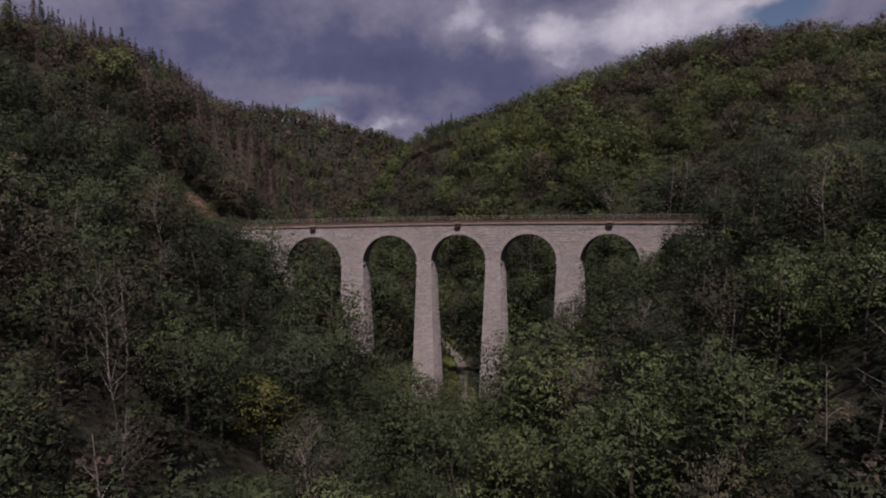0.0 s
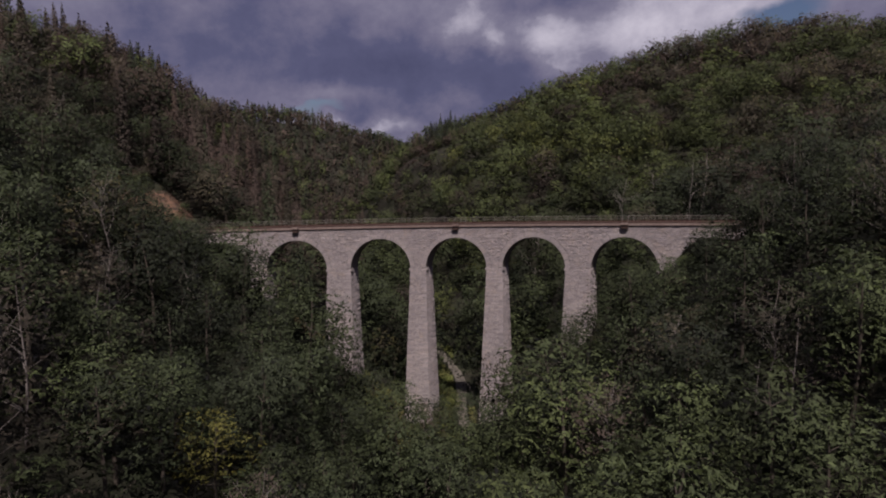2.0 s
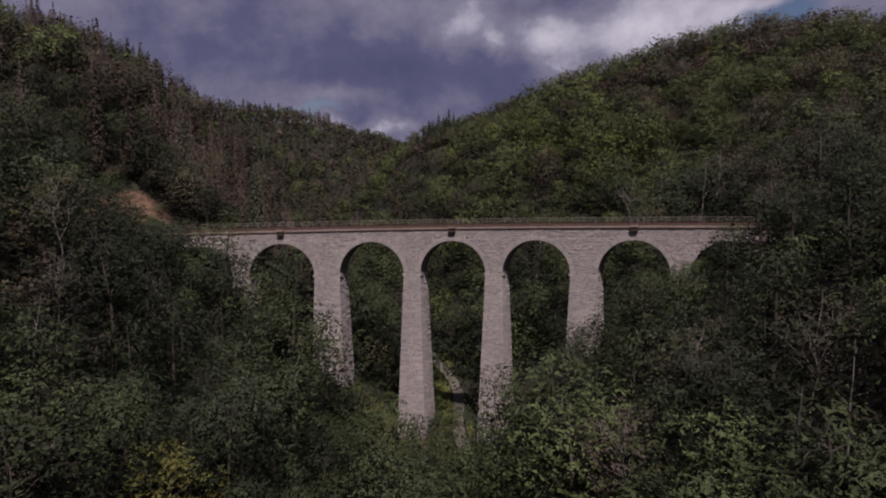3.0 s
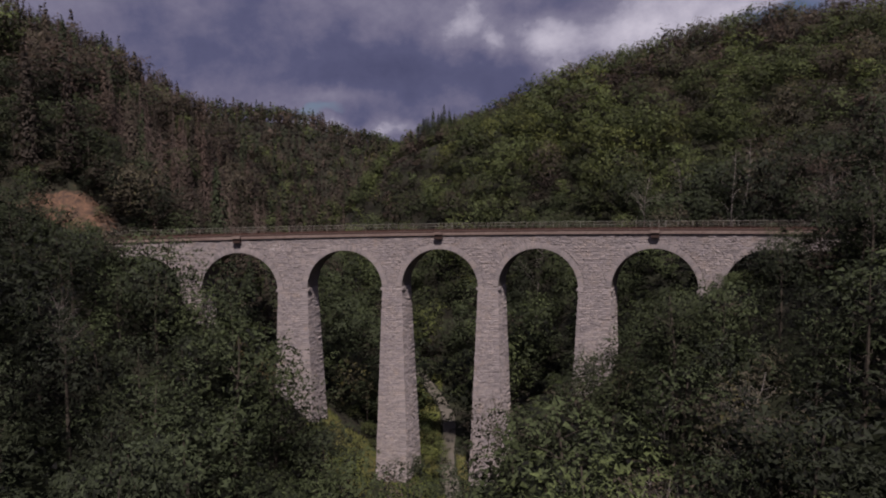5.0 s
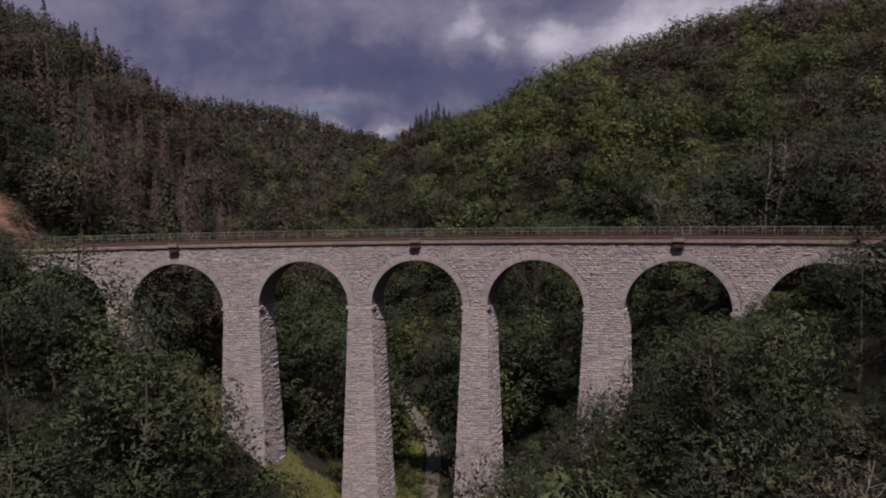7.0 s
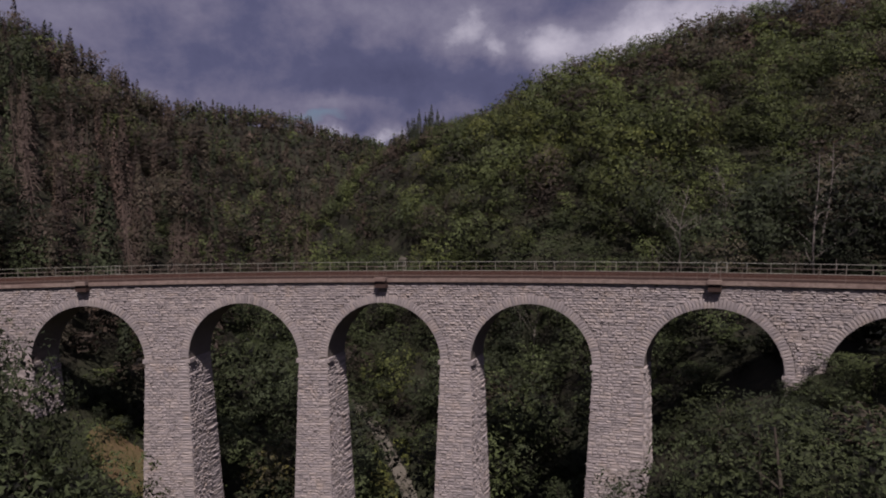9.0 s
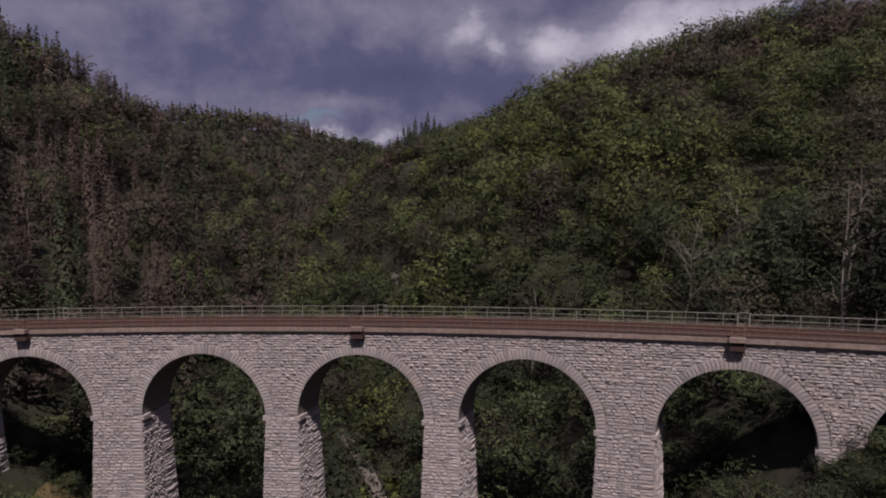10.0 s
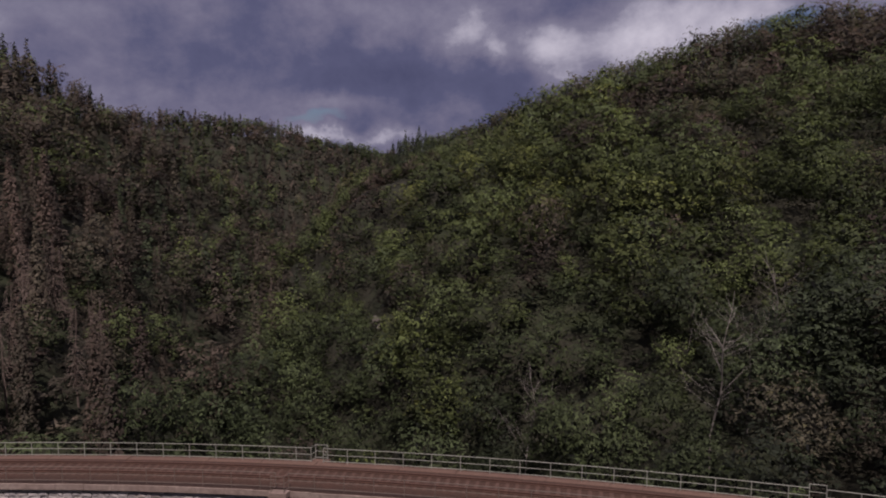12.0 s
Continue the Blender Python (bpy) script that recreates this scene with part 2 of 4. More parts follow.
finish(n, c, 0.95, a, 0.8, 0.2)
floor_mat = m


# ---- ground ----
def smooth(a, b, v):
    t = np.clip((v - a) / (b - a), 0, 1)
    return t * t * (3 - 2 * t)


def thalweg(y):
    return 5 - 24 * smooth(165, 240, y) - 30 * smooth(225, 340, y) + 40 * smooth(430, 700, y)


def bottom(y):
    return -7 + 0.05 * np.maximum(0, 122 - y) + 24.2 * smooth(150, 320, y) + 0.05 * np.maximum(0, y - 300)


def wobble(x, y):
    return (np.sin(x * 0.043 + 1.3) * np.cos(y * 0.037 + 0.4) * 2.2 + np.sin(x * 0.11 + y * 0.09) * 0.9 + np.sin(x * 0.021 - y * 0.027 + 2.0) * 3.0)


def soft_ramp(d, k=4.0):
    return 0.5 * (d + np.sqrt(d * d + k * k)) - 0.5 * k * np.exp(-np.abs(d) / k)


def ground(x, y):
    """The ground's height: a steep valley that bends to the left behind the viaduct."""
    x, y = np.asarray(x, float), np.asarray(y, float)
    c, z0 = thalweg(y), bottom(y)
    right = np.maximum(0, soft_ramp(x - c - 9))
    left = np.maximum(0, soft_ramp(c - 7 - x))
    hr = 1.04 * np.minimum(right, 32.2) + 0.329 * np.maximum(0, right - 32.2)
    hl = 0.903 * np.minimum(left, 62.4) + 0.613 * np.maximum(0, left - 62.4)
    hr = np.where(hr > 54.6, 54.6 + 42.1 * np.tanh((hr - 54.6) / 42.1), hr)
    hl = np.where(hl > 61.6, 61.6 + 21.0 * np.tanh((hl - 61.6) / 21.0), hl)
    head = 23.1 * smooth(400, 560, y)
    h = z0 + np.maximum(hr * (1 - 0.264 * smooth(330, 520, y)), hl * (1 - 0.517 * smooth(343, 343 + 130, y))) + head
    near = 1 - smooth(3, 22, np.abs(np.hypot(x + 25.56, y + 52.06) - 192.3))
    h = h + wobble(x, y) * (1 - 0.7 * near) * np.clip((right + left) / 12, 0.15, 1)
    # the railway runs on in a cutting at both ends
    r = np.abs(np.hypot(x + 25.56, y + 52.06) - 192.35)
    s = (np.arctan2(x + 25.56, y + 52.06) - 0.1745) * 190
    cut = 33.15 + 0.022 * s + 1.15 * np.maximum(0, r - 3.0)
    return np.where((np.abs(s) > 52) & (np.abs(s) < 130), np.minimum(h, cut), h)


def mesh_object(name, verts, faces, mat, parent=None, smooth_faces=False):
    me = bpy.data.meshes.new(name)
    me.from_pydata(verts, [], faces)
    me.update()
    if mat is not None:
        me.materials.append(mat)
    if smooth_faces:
        me.shade_smooth()
    ob = new(name, me)
    ob.parent = parent
    return ob


xs = np.concatenate([np.linspace(-2600, -320, 14), np.arange(-300, -100, 4.0), np.arange(-100, 100, 2.0), np.arange(100, 301, 4.0), np.linspace(320, 2600, 14)])
ys = np.concatenate([np.linspace(-1500, -70, 14), np.arange(-60, 96, 4.0), np.arange(96, 168, 2.0), np.arange(168, 480, 4.0), np.arange(480, 800, 10.0), np.linspace(830, 3500, 14)])
X, Y = np.meshgrid(xs, ys)
Z = ground(X, Y)
nx = len(xs)
quads = [(j * nx + i, j * nx + i + 1, (j + 1) * nx + i + 1, (j + 1) * nx + i) for j in range(len(ys) - 1) for i in range(nx - 1)]
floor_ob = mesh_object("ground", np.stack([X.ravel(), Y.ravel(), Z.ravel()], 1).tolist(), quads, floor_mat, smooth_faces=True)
tagged(floor_ob, "steep valley of brown forest floor with leaf litter under the trees", "ground", kind="structure")

# ---- the viaduct's curve ----
CENTRE, RADIUS, MID, GRADE = Vector((-25.56, -52.06, 0)), 190.0, radians(10.0), 0.022
DEPTH, SPRING, SPAN, TOP = 4.0, 24.6, 6.0, 32.64
SKEW = 0.2        # the vaults and piers run back a little askew, fitted to the pier sides in view
ARCHES = (-46.8, -31.75, -15.05, 0.0, 15.05, 31.75, 46.8)
PIERS = ((-39.27, 3.05), (-23.4, 4.6), (-7.53, 3.05), (7.53, 3.05), (23.4, 4.6), (39.27, 3.05))
BATTER = 0.035


def at(s, d, z):
    """A place on the viaduct: s metres along its front, d behind the front, z up."""
    a = MID + (s + SKEW * d) / RADIUS
    r = RADIUS + d
    return (CENTRE.x + r * math.sin(a), CENTRE.y + r * math.cos(a), z + GRADE * s)


def frame_at(s, d, z):
    """The pose whose x runs along the viaduct, y away from the front."""
    return Matrix.Translation(at(s, d, z)) @ Matrix.Rotation(-(MID + s / RADIUS), 4, "Z")


def part(name, bm, mat, parent, label=""):
    me = bpy.data.meshes.new(name)
    bm.to_mesh(me)
    bm.free()
    me.materials.append(mat)
    ob = new(name, me)
    ob.parent = parent
    if label:
        ob["label"] = label
    return ob


class Shell:
    """Collects faces for one mesh."""

    def __init__(self):
        self.v, self.f = [], []

    def box(self, s0, s1, d0, d1, z0, z1, curve=True, cuts=1):
        for k in range(cuts):
            a, b = s0 + (s1 - s0) * k / cuts, s0 + (s1 - s0) * (k + 1) / cuts
            i = len(self.v)
            self.v += [at(s, d, z) for z in (z0, z1) for s, d in ((a, d0), (b, d0), (b, d1), (a, d1))]
            self.f += [(i + 3, i + 2, i + 1, i), (i + 4, i + 5, i + 6, i + 7), (i, i + 1, i + 5, i + 4), (i + 2, i + 3, i + 7, i + 6)]
            if k == 0:
                self.f.append((i + 3, i, i + 4, i + 7))
            if k == cuts - 1:
                self.f.append((i + 1, i + 2, i + 6, i + 5))

    def block(self, corners, out, bulge):
        """A rough stone: four corners of its face, counter-clockwise, the outward way, and how far its middle swells."""
        i = len(self.v)
        c = [Vector(p) for p in corners]
        wide, tall = (c[1] - c[0]), (c[3] - c[0])
        wide, tall = wide.normalized(), tall.normalized()
        proud = random.uniform(-0.032, 0.034)
        front = [p + out * (proud + random.uniform(-0.025, 0.02)) + wide * random.uniform(-0.035, 0.035) + tall * random.uniform(-0.03, 0.03) for p in c]
        u, v = random.uniform(0.25, 0.75), random.uniform(0.3, 0.8)
        mid = (front[0] * (1 - u) + front[1] * u) * (1 - v) + (front[3] * (1 - u) + front[2] * u) * v
        self.v += [tuple(p - out * 0.12) for p in c] + [tuple(p) for p in front] + [tuple(mid + out * bulge)]
        for k in range(4):
            j = (k + 1) % 4
            self.f += [(i + k, i + j, i + 4 + j, i + 4 + k), (i + 4 + k, i + 4 + j, i + 8)]

    def made(self, name, mat, parent=None, label="", kind=""):
        ob = mesh_object(name, self.v, self.f, mat, parent)
        return tagged(ob, label, kind=kind)


viaduct = new("viaduct")
tagged(viaduct, "tall curved railway viaduct of pale rough granite blocks with round arches", "bridge")

# core of the arcade: spandrels and barrels
core = Shell()
END = 62.0
steps = np.unique(np.round(np.concatenate([np.arange(-END, END + 0.01, 0.5)] + [c + SPAN * np.cos(np.linspace(0, math.pi, 41)) for c in ARCHES]), 4))


def soffit(s):
    for c in ARCHES:
        if abs(s - c) < SPAN - 1e-4:
            return SPRING + math.sqrt(SPAN ** 2 - (s - c) ** 2)
    return SPRING - 0.1 if abs(s) < 53 else 20.0


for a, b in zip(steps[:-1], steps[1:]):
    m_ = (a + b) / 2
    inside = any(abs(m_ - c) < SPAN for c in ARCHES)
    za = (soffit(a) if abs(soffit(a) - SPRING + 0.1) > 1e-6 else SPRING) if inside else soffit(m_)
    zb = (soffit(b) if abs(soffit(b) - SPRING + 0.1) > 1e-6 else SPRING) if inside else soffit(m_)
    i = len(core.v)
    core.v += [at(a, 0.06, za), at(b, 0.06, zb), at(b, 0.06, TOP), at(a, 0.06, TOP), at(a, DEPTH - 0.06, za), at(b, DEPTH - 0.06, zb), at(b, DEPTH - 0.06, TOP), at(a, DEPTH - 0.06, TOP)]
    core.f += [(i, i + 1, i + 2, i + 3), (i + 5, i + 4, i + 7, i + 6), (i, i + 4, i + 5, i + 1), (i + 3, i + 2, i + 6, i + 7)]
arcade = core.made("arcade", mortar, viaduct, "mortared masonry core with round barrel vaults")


def courses(z0, z1, seed):
    r = random.Random(seed)
    z = z0
    while z < z1 - 0.2:
        h = min(r.uniform(0.2, 0.38), z1 - z)
        if z1 - z - h < 0.2:
            h = z1 - z
        yield z, h
        z += h


def row(a, b, seed, low=0.5, high=1.15):
    r = random.Random(seed)
    s = a
    while s < b - 0.05:
        l = r.uniform(low, high)
        if b - s - l < 0.35:
            l = b - s
        yield s, l
        s += l


# ---- piers ----
GAP = 0.015
for k, (sc, width) in enumerate(PIERS):
    foot = min(float(ground(at(sc + e, d, 0)[0], at(sc + e, d, 0)[1])) for e in (-2.5, 2.5) for d in (-1, 6)) - 1.5 - GRADE * sc
    half = lambda z: width / 2 + BATTER * (SPRING - z)
    fore = lambda z: -BATTER * (SPRING - z)
    back = lambda z: DEPTH + BATTER * (SPRING - z)
    t0 = SPRING - 0.05
    c = Shell()
    for z in (foot, t0):
        c.v += [at(sc - half(z) + 0.06, fore(z) + 0.06, z), at(sc + half(z) - 0.06, fore(z) + 0.06, z), at(sc + half(z) - 0.06, back(z) - 0.06, z), at(sc - half(z) + 0.06, back(z) - 0.06, z)]
    c.f += [(3, 2, 1, 0), (4, 5, 6, 7), (0, 1, 5, 4), (1, 2, 6, 5), (2, 3, 7, 6), (3, 0, 4, 7)]
    pier = c.made("pier", mortar, viaduct, "broad battered granite pier" if width > 4 else "slender battered granite pier")
    joined = Shell()
    radial = Vector((math.sin(MID + sc / RADIUS), math.cos(MID + sc / RADIUS), 0))
    along = Vector((radial.y, -radial.x, 0))
    for ci, (z, h) in enumerate(courses(foot, t0, 100 + k)):
        za, zb = z + GAP, z + h - GAP
        f0, f1, h0, h1, k0, k1 = fore(za), fore(zb), half(za), half(zb), back(za), back(zb)
        for u, l in row(-1, 1, 1000 * k + ci, 0.32 / half(z), 0.85 / half(z)):
            g = GAP / half(z)
            joined.block([at(sc + (u + g) * h0, f0, za), at(sc + (u + l - g) * h0, f0, za), at(sc + (u + l - g) * h1, f1, zb), at(sc + (u + g) * h1, f1, zb)], -radial, random.uniform(0.025, 0.08))
            joined.block([at(sc + (u + l - g) * h0, k0, za), at(sc + (u + g) * h0, k0, za), at(sc + (u + g) * h1, k1, zb), at(sc + (u + l - g) * h1, k1, zb)], radial, random.uniform(0.025, 0.08))
        for d, l in row(0, 1, 5000 * k + ci, 0.06, 0.13):
            e = GAP / 5
            q = lambda t, a_, b_: a_ + (b_ - a_) * t
            joined.block([at(sc + h0, q(d + e, f0, k0), za), at(sc + h0, q(d + l - e, f0, k0), za), at(sc + h1, q(d + l - e, f1, k1), zb), at(sc + h1, q(d + e, f1, k1), zb)], along, random.uniform(0.05, 0.17))
            joined.block([at(sc - h0, q(d + l - e, f0, k0), za), at(sc - h0, q(d + e, f0, k0), za), at(sc - h1, q(d + e, f1, k1), zb), at(sc - h1, q(d + l - e, f1, k1), zb)], -along, random.uniform(0.05, 0.17))
    joined.made("masonry", stone_joined, pier, "courses of rough granite blocks", "stuff")
    for side in (-1, 1):
        lip = Shell()
        e0, e1 = sc + side * (width / 2 - 0.25), sc + side * (width / 2 + 0.26)
        lip.box(min(e0, e1), max(e0, e1), -0.05, 1.0, SPRING - 0.40, SPRING + 0.02)
        lip.made("impost", stone, pier, "projecting pale impost slab")

# ---- spandrel faces ----
RING = 0.82


def clear_of_rings(s0, s1, z0, z1):
    """The part of a stone that lies outside all arch rings, or None."""
    zm = z0 + 0.8 * (z1 - z0)
    for c in ARCHES:
        dz = zm - SPRING
        if 0 <= dz < SPAN + RING:
            e = math.sqrt((SPAN + RING) ** 2 - dz ** 2)
            if s0 >= c - e and s1 <= c + e:
                return None
            if s0 < c - e < s1:
                s1 = c - e
            elif s0 < c + e < s1:
                s0 = c + e
    return (s0, s1) if s1 - s0 > 0.12 else None


unit_blocks = []
for k in range(40):
    sh = Shell()
    proud = random.choice((-0.06, -0.03, -0.015, 0.0, 0.015, 0.035))
    sh.v = [(-0.5, 0.12, 0), (0.5, 0.12, 0), (0.5, 0.12, 1), (-0.5, 0.12, 1)]
    sh.v += [(x + random.uniform(-0.04, 0.04), proud + random.uniform(-0.02, 0.025), z + random.uniform(-0.09, 0.09)) for x, _, z in sh.v[:4]]
    sh.v += [(random.uniform(-0.25, 0.25), proud - random.uniform(0.03, 0.10), random.uniform(0.3, 0.8))]
    for a in range(4):
        b = (a + 1) % 4
        sh.f += [(a, b, 4 + b, 4 + a), (4 + a, 4 + b, 8)]
    me = bpy.data.meshes.new("block")
    me.from_pydata(sh.v, [], sh.f)
    me.materials.append(stone)
    unit_blocks.append(me)


def loose_stone(name, m, parent):
    ob = new(name, random.choice(unit_blocks))
    ob.parent = parent
    ob.matrix_basis = m
    return ob


front_wall = new("front_spandrel_wall")
front_wall.parent = viaduct
back_wall = new("back_spandrel_wall")
back_wall.parent = viaduct
near_stones, far_stones, behind = [], Shell(), Shell()
for ci, (z, h) in enumerate(courses(SPRING - 0.05, TOP, 77)):
    for s, l in row(-END, END, 9000 + ci, 0.28, 0.9):
        keep = clear_of_rings(s, s + l, z, z + h)
        if keep is None:
            continue
        a, b = keep[0] + GAP, keep[1] - GAP
        za, zb = z + GAP, z + h - GAP
        if -7.5 < (a + b) / 2 < 22 and z > 27.6 and len(near_stones) < 300:
            m_ = frame_at((a + b) / 2, 0, za) @ Matrix.Diagonal((b - a, 1, zb - za, 1))
            near_stones.append(loose_stone("stone", m_, front_wall))
        else:
            out = Vector((-math.sin(MID + a / RADIUS), -math.cos(MID + a / RADIUS), 0))
            far_stones.block([at(a, 0, za), at(b, 0, za), at(b, 0, zb), at(a, 0, zb)], out, random.uniform(0.025, 0.08))
        out = Vector((math.sin(MID + a / RADIUS), math.cos(MID + a / RADIUS), 0))
        behind.block([at(b, DEPTH, za), at(a, DEPTH, za), at(a, DEPTH, zb), at(b, DEPTH, zb)], out, random.uniform(0.025, 0.08))
far_stones.made("masonry", stone_joined, front_wall, "courses of rough granite blocks", "stuff")
behind.made("masonry", stone_joined, back_wall, "courses of rough granite blocks", "stuff")

# ---- arch rings: one wedge mesh, turned round each arch ----
WEDGES = 62
wedge_meshes = []
for k in range(6):
    step = math.pi / WEDGES
    r0, r1 = SPAN - 0.03, SPAN + RING * random.uniform(0.94, 1.04)
    w0, w1 = r0 * step / 2 - 0.016, r1 * step / 2 - 0.018
    o = random.uniform(-0.085, -0.06)
    v = [(-w0, o, r0), (w0, o, r0), (w1, o, r1), (-w1, o, r1), (-w0, 0.5, r0), (w0, 0.5, r0), (w1, 0.5, r1), (-w1, 0.5, r1), (random.uniform(-0.05, 0.05), o - 0.035, (r0 + r1) / 2)]
    f = [(0, 1, 8), (1, 2, 8), (2, 3, 8), (3, 0, 8), (1, 0, 4, 5), (3, 2, 6, 7), (0, 3, 7, 4), (2, 1, 5, 6)]
    me = bpy.data.meshes.new("voussoir")
    me.from_pydata(v, [], f)
    me.materials.append(stone)
    wedge_meshes.append(me)
for c in ARCHES:
    ring = new("arch_ring")
    ring.parent = viaduct
    ring["label"] = "ring of narrow wedge-shaped arch stones"
    for k in range(WEDGES):
        a = (k + 0.5) * math.pi / WEDGES - math.pi / 2
        ob = new("voussoir", random.choice(wedge_meshes))
        ob.parent = ring
        # lean the wedge about the arch's centre
        ob.matrix_basis = frame_at(c, 0, SPRING) @ Matrix.Rotation(a, 4, "Y")

# ---- cornice, deck, track ----
for k in range(-31, 31):
    for d0, d1 in ((-0.22, 0.16), (DEPTH - 0.55, DEPTH + 0.30)):
        sh = Shell()
        sh.box(k * 2.0 + 0.012, k * 2.0 + 1.988, d0 + random.uniform(-0.015, 0.015), d1, TOP + 0.07, TOP + (0.46 if d0 < 0 else 0.60) + random.uniform(-0.02, 0.02))
        sh.made("cornice_slab", slab_stone if d0 < 0 else rusty_slab, viaduct)
DECK = TOP + 0.56
bed = Shell()
bed.box(-78, 78, 0.10, DEPTH - 0.45, DECK - 0.25, DECK + 0.075, cuts=120)
# strips at the rusty ballast edge and slab underside, shade put into their colour
edge_strip = Shell()
edge_strip.box(-62, 62, -0.13, 0.06, DECK - 0.12, DECK + 0.10, cuts=90)
edge_strip.box(-62, 62, -0.09, 0.10, TOP - 0.02, TOP + 0.07, cuts=90)
edge_strip.made("shaded_edge", shade_brown, viaduct, "rust-brown ballast edge and string course along the cornice, darkened for shade")
bed_ob = bed.made("track_bed", ballast_rust)
bm = bmesh.new()
bm.from_mesh(bed_ob.data)
bmesh.ops.remove_doubles(bm, verts=bm.verts, dist=0.001)
bm.to_mesh(bed_ob.data)
bm.free()
tagged(bed_ob, "rust-stained ballast bed along the viaduct deck", "track bed", kind="structure")

track = new("railway_track")
tagged(track, "single railway track with rusty rails on weathered sleepers", "railway track")
bm = bmesh.new()
bmesh.ops.create_cube(bm, size=1, matrix=Matrix.Diagonal((0.25, 2.4, 0.16, 1)))
bmesh.ops.bevel(bm, geom=list(bm.edges), offset=0.015, segments=1, affect="EDGES")
first = part("sleeper", bm, sleeper_wood, track)
first.matrix_basis = frame_at(-77, DEPTH / 2, DECK + 0.012)
for k in range(1, 237):
    ob = new("sleeper", first.data)
    ob.parent = track
    ob.matrix_basis = frame_at(-77 + k * 0.65, DEPTH / 2 + random.uniform(-0.02, 0.02), DECK + 0.012 + random.uniform(-0.012, 0.008)) @ pose(0, 0, 0, 0, 0, random.uniform(-1, 1))
for d in (DEPTH / 2 - 0.7525, DEPTH / 2 + 0.7525):
    sh = Shell()
    for a, b, z0, z1 in ((-0.065, 0.065, 0.115, 0.135), (-0.012, 0.012, 0.135, 0.235), (-0.036, 0.036, 0.235, 0.275)):
        sh.box(-77.5, 77.5, d + a, d + b, DECK + z0, DECK + z1, cuts=100)
    sh.made("rail", rust, track, "rusty steel rail")

# ---- railings with refuges ----
REFUGES = (-31.75, 0.0, 31.75)


def tube(sh, p, q, r):
    """A six-sided bar from p to q."""
    p, q = Vector(p), Vector(q)
    way = (q - p).normalized()
    a = way.orthogonal().normalized()
    b = way.cross(a)
    i = len(sh.v)
    for e in (p, q):
        sh.v += [tuple(e + r * (math.cos(t * math.pi / 3) * a + math.sin(t * math.pi / 3) * b)) for t in range(6)]
    sh.f += [(i + t, i + (t + 1) % 6, i + 6 + (t + 1) % 6, i + 6 + t) for t in range(6)] + [tuple(i + 5 - t for t in range(6)), tuple(i + 6 + t for t in range(6))]


def railing(d, out, mat, label, girth):
    ob = new("railing")
    tagged(ob, label, "railing", "viaduct railings")
    line = []
    s = -61.75
    while s < 62:
        line.append((s, d))
        nxt = s + 2.0
        for c in REFUGES:
            if s < c - 0.45 <= nxt + 0.3:
                line += [(c - 0.45, d), (c - 0.45, d + out), (c + 0.45, d + out), (c + 0.45, d)]
                nxt = c + 2.2
        s = nxt
    for s, dd in line:
        sh = Shell()
        tube(sh, at(s, dd, DECK - 0.02), at(s, dd, DECK + 1.12), 0.035 * girth)
        sh.made("post", mat, ob)
    for z, r in ((1.10, 0.032), (0.62, 0.026), (0.16, 0.03)):
        sh = Shell()
        # one continuous six-sided bar, bent from post to post
        places = [Vector(at(s0, d0, DECK + z)) for s0, d0 in line]
        for k, p in enumerate(places):
            way = (places[min(k + 1, len(places) - 1)] - places[max(k - 1, 0)]).normalized()
            flat = Vector((way.y, -way.x, 0)).normalized()
            sh.v += [tuple(p + r * girth * (math.cos(t * math.pi / 3) * flat + math.sin(t * math.pi / 3) * Vector((0, 0, 1)))) for t in range(6)]
        for k in range(len(places) - 1):
            sh.f += [(6 * k + t, 6 * k + (t + 1) % 6, 6 * k + 6 + (t + 1) % 6, 6 * k + 6 + t) for t in range(6)]
        sh.made("rail", mat, ob)
    return ob


railing(-0.12, -0.55, weathered_rail, "rusted brown three-rail steel railing on the cornice", 0.7)
railing(DEPTH + 0.12, 0.62, rail_grey, "pale grey three-rail steel railing on the cornice", 0.8)
for c in REFUGES:
    for side, d in ((-1, -0.22), (1, DEPTH + 0.3)):
        ob = new("refuge")
        tagged(ob, "small stone refuge platform carried on a bracket coloured dark for its shade", "refuge platform", "viaduct refuges")
        sh = Shell()
        a, b = sorted((d, d + side * 0.55))
        sh.box(c - 0.60, c + 0.60, a, b, TOP + 0.22, TOP + 0.57)
        sh.made("platform", slab_stone if side < 0 else rusty_slab, ob, "pale stone slab" if side < 0 else "rust-stained stone slab")
        # bracket box: its dark brown carries the slab's cast shadow
        sh = Shell()
        a, b = sorted((d + side * -0.34, d + side * 0.38))
        sh.box(c - 0.54, c + 0.56, a, b, TOP - 0.48, TOP + 0.22)
        sh.made("bracket", shade_brown, ob, "bracket box coloured dark for the shadow of the slab")


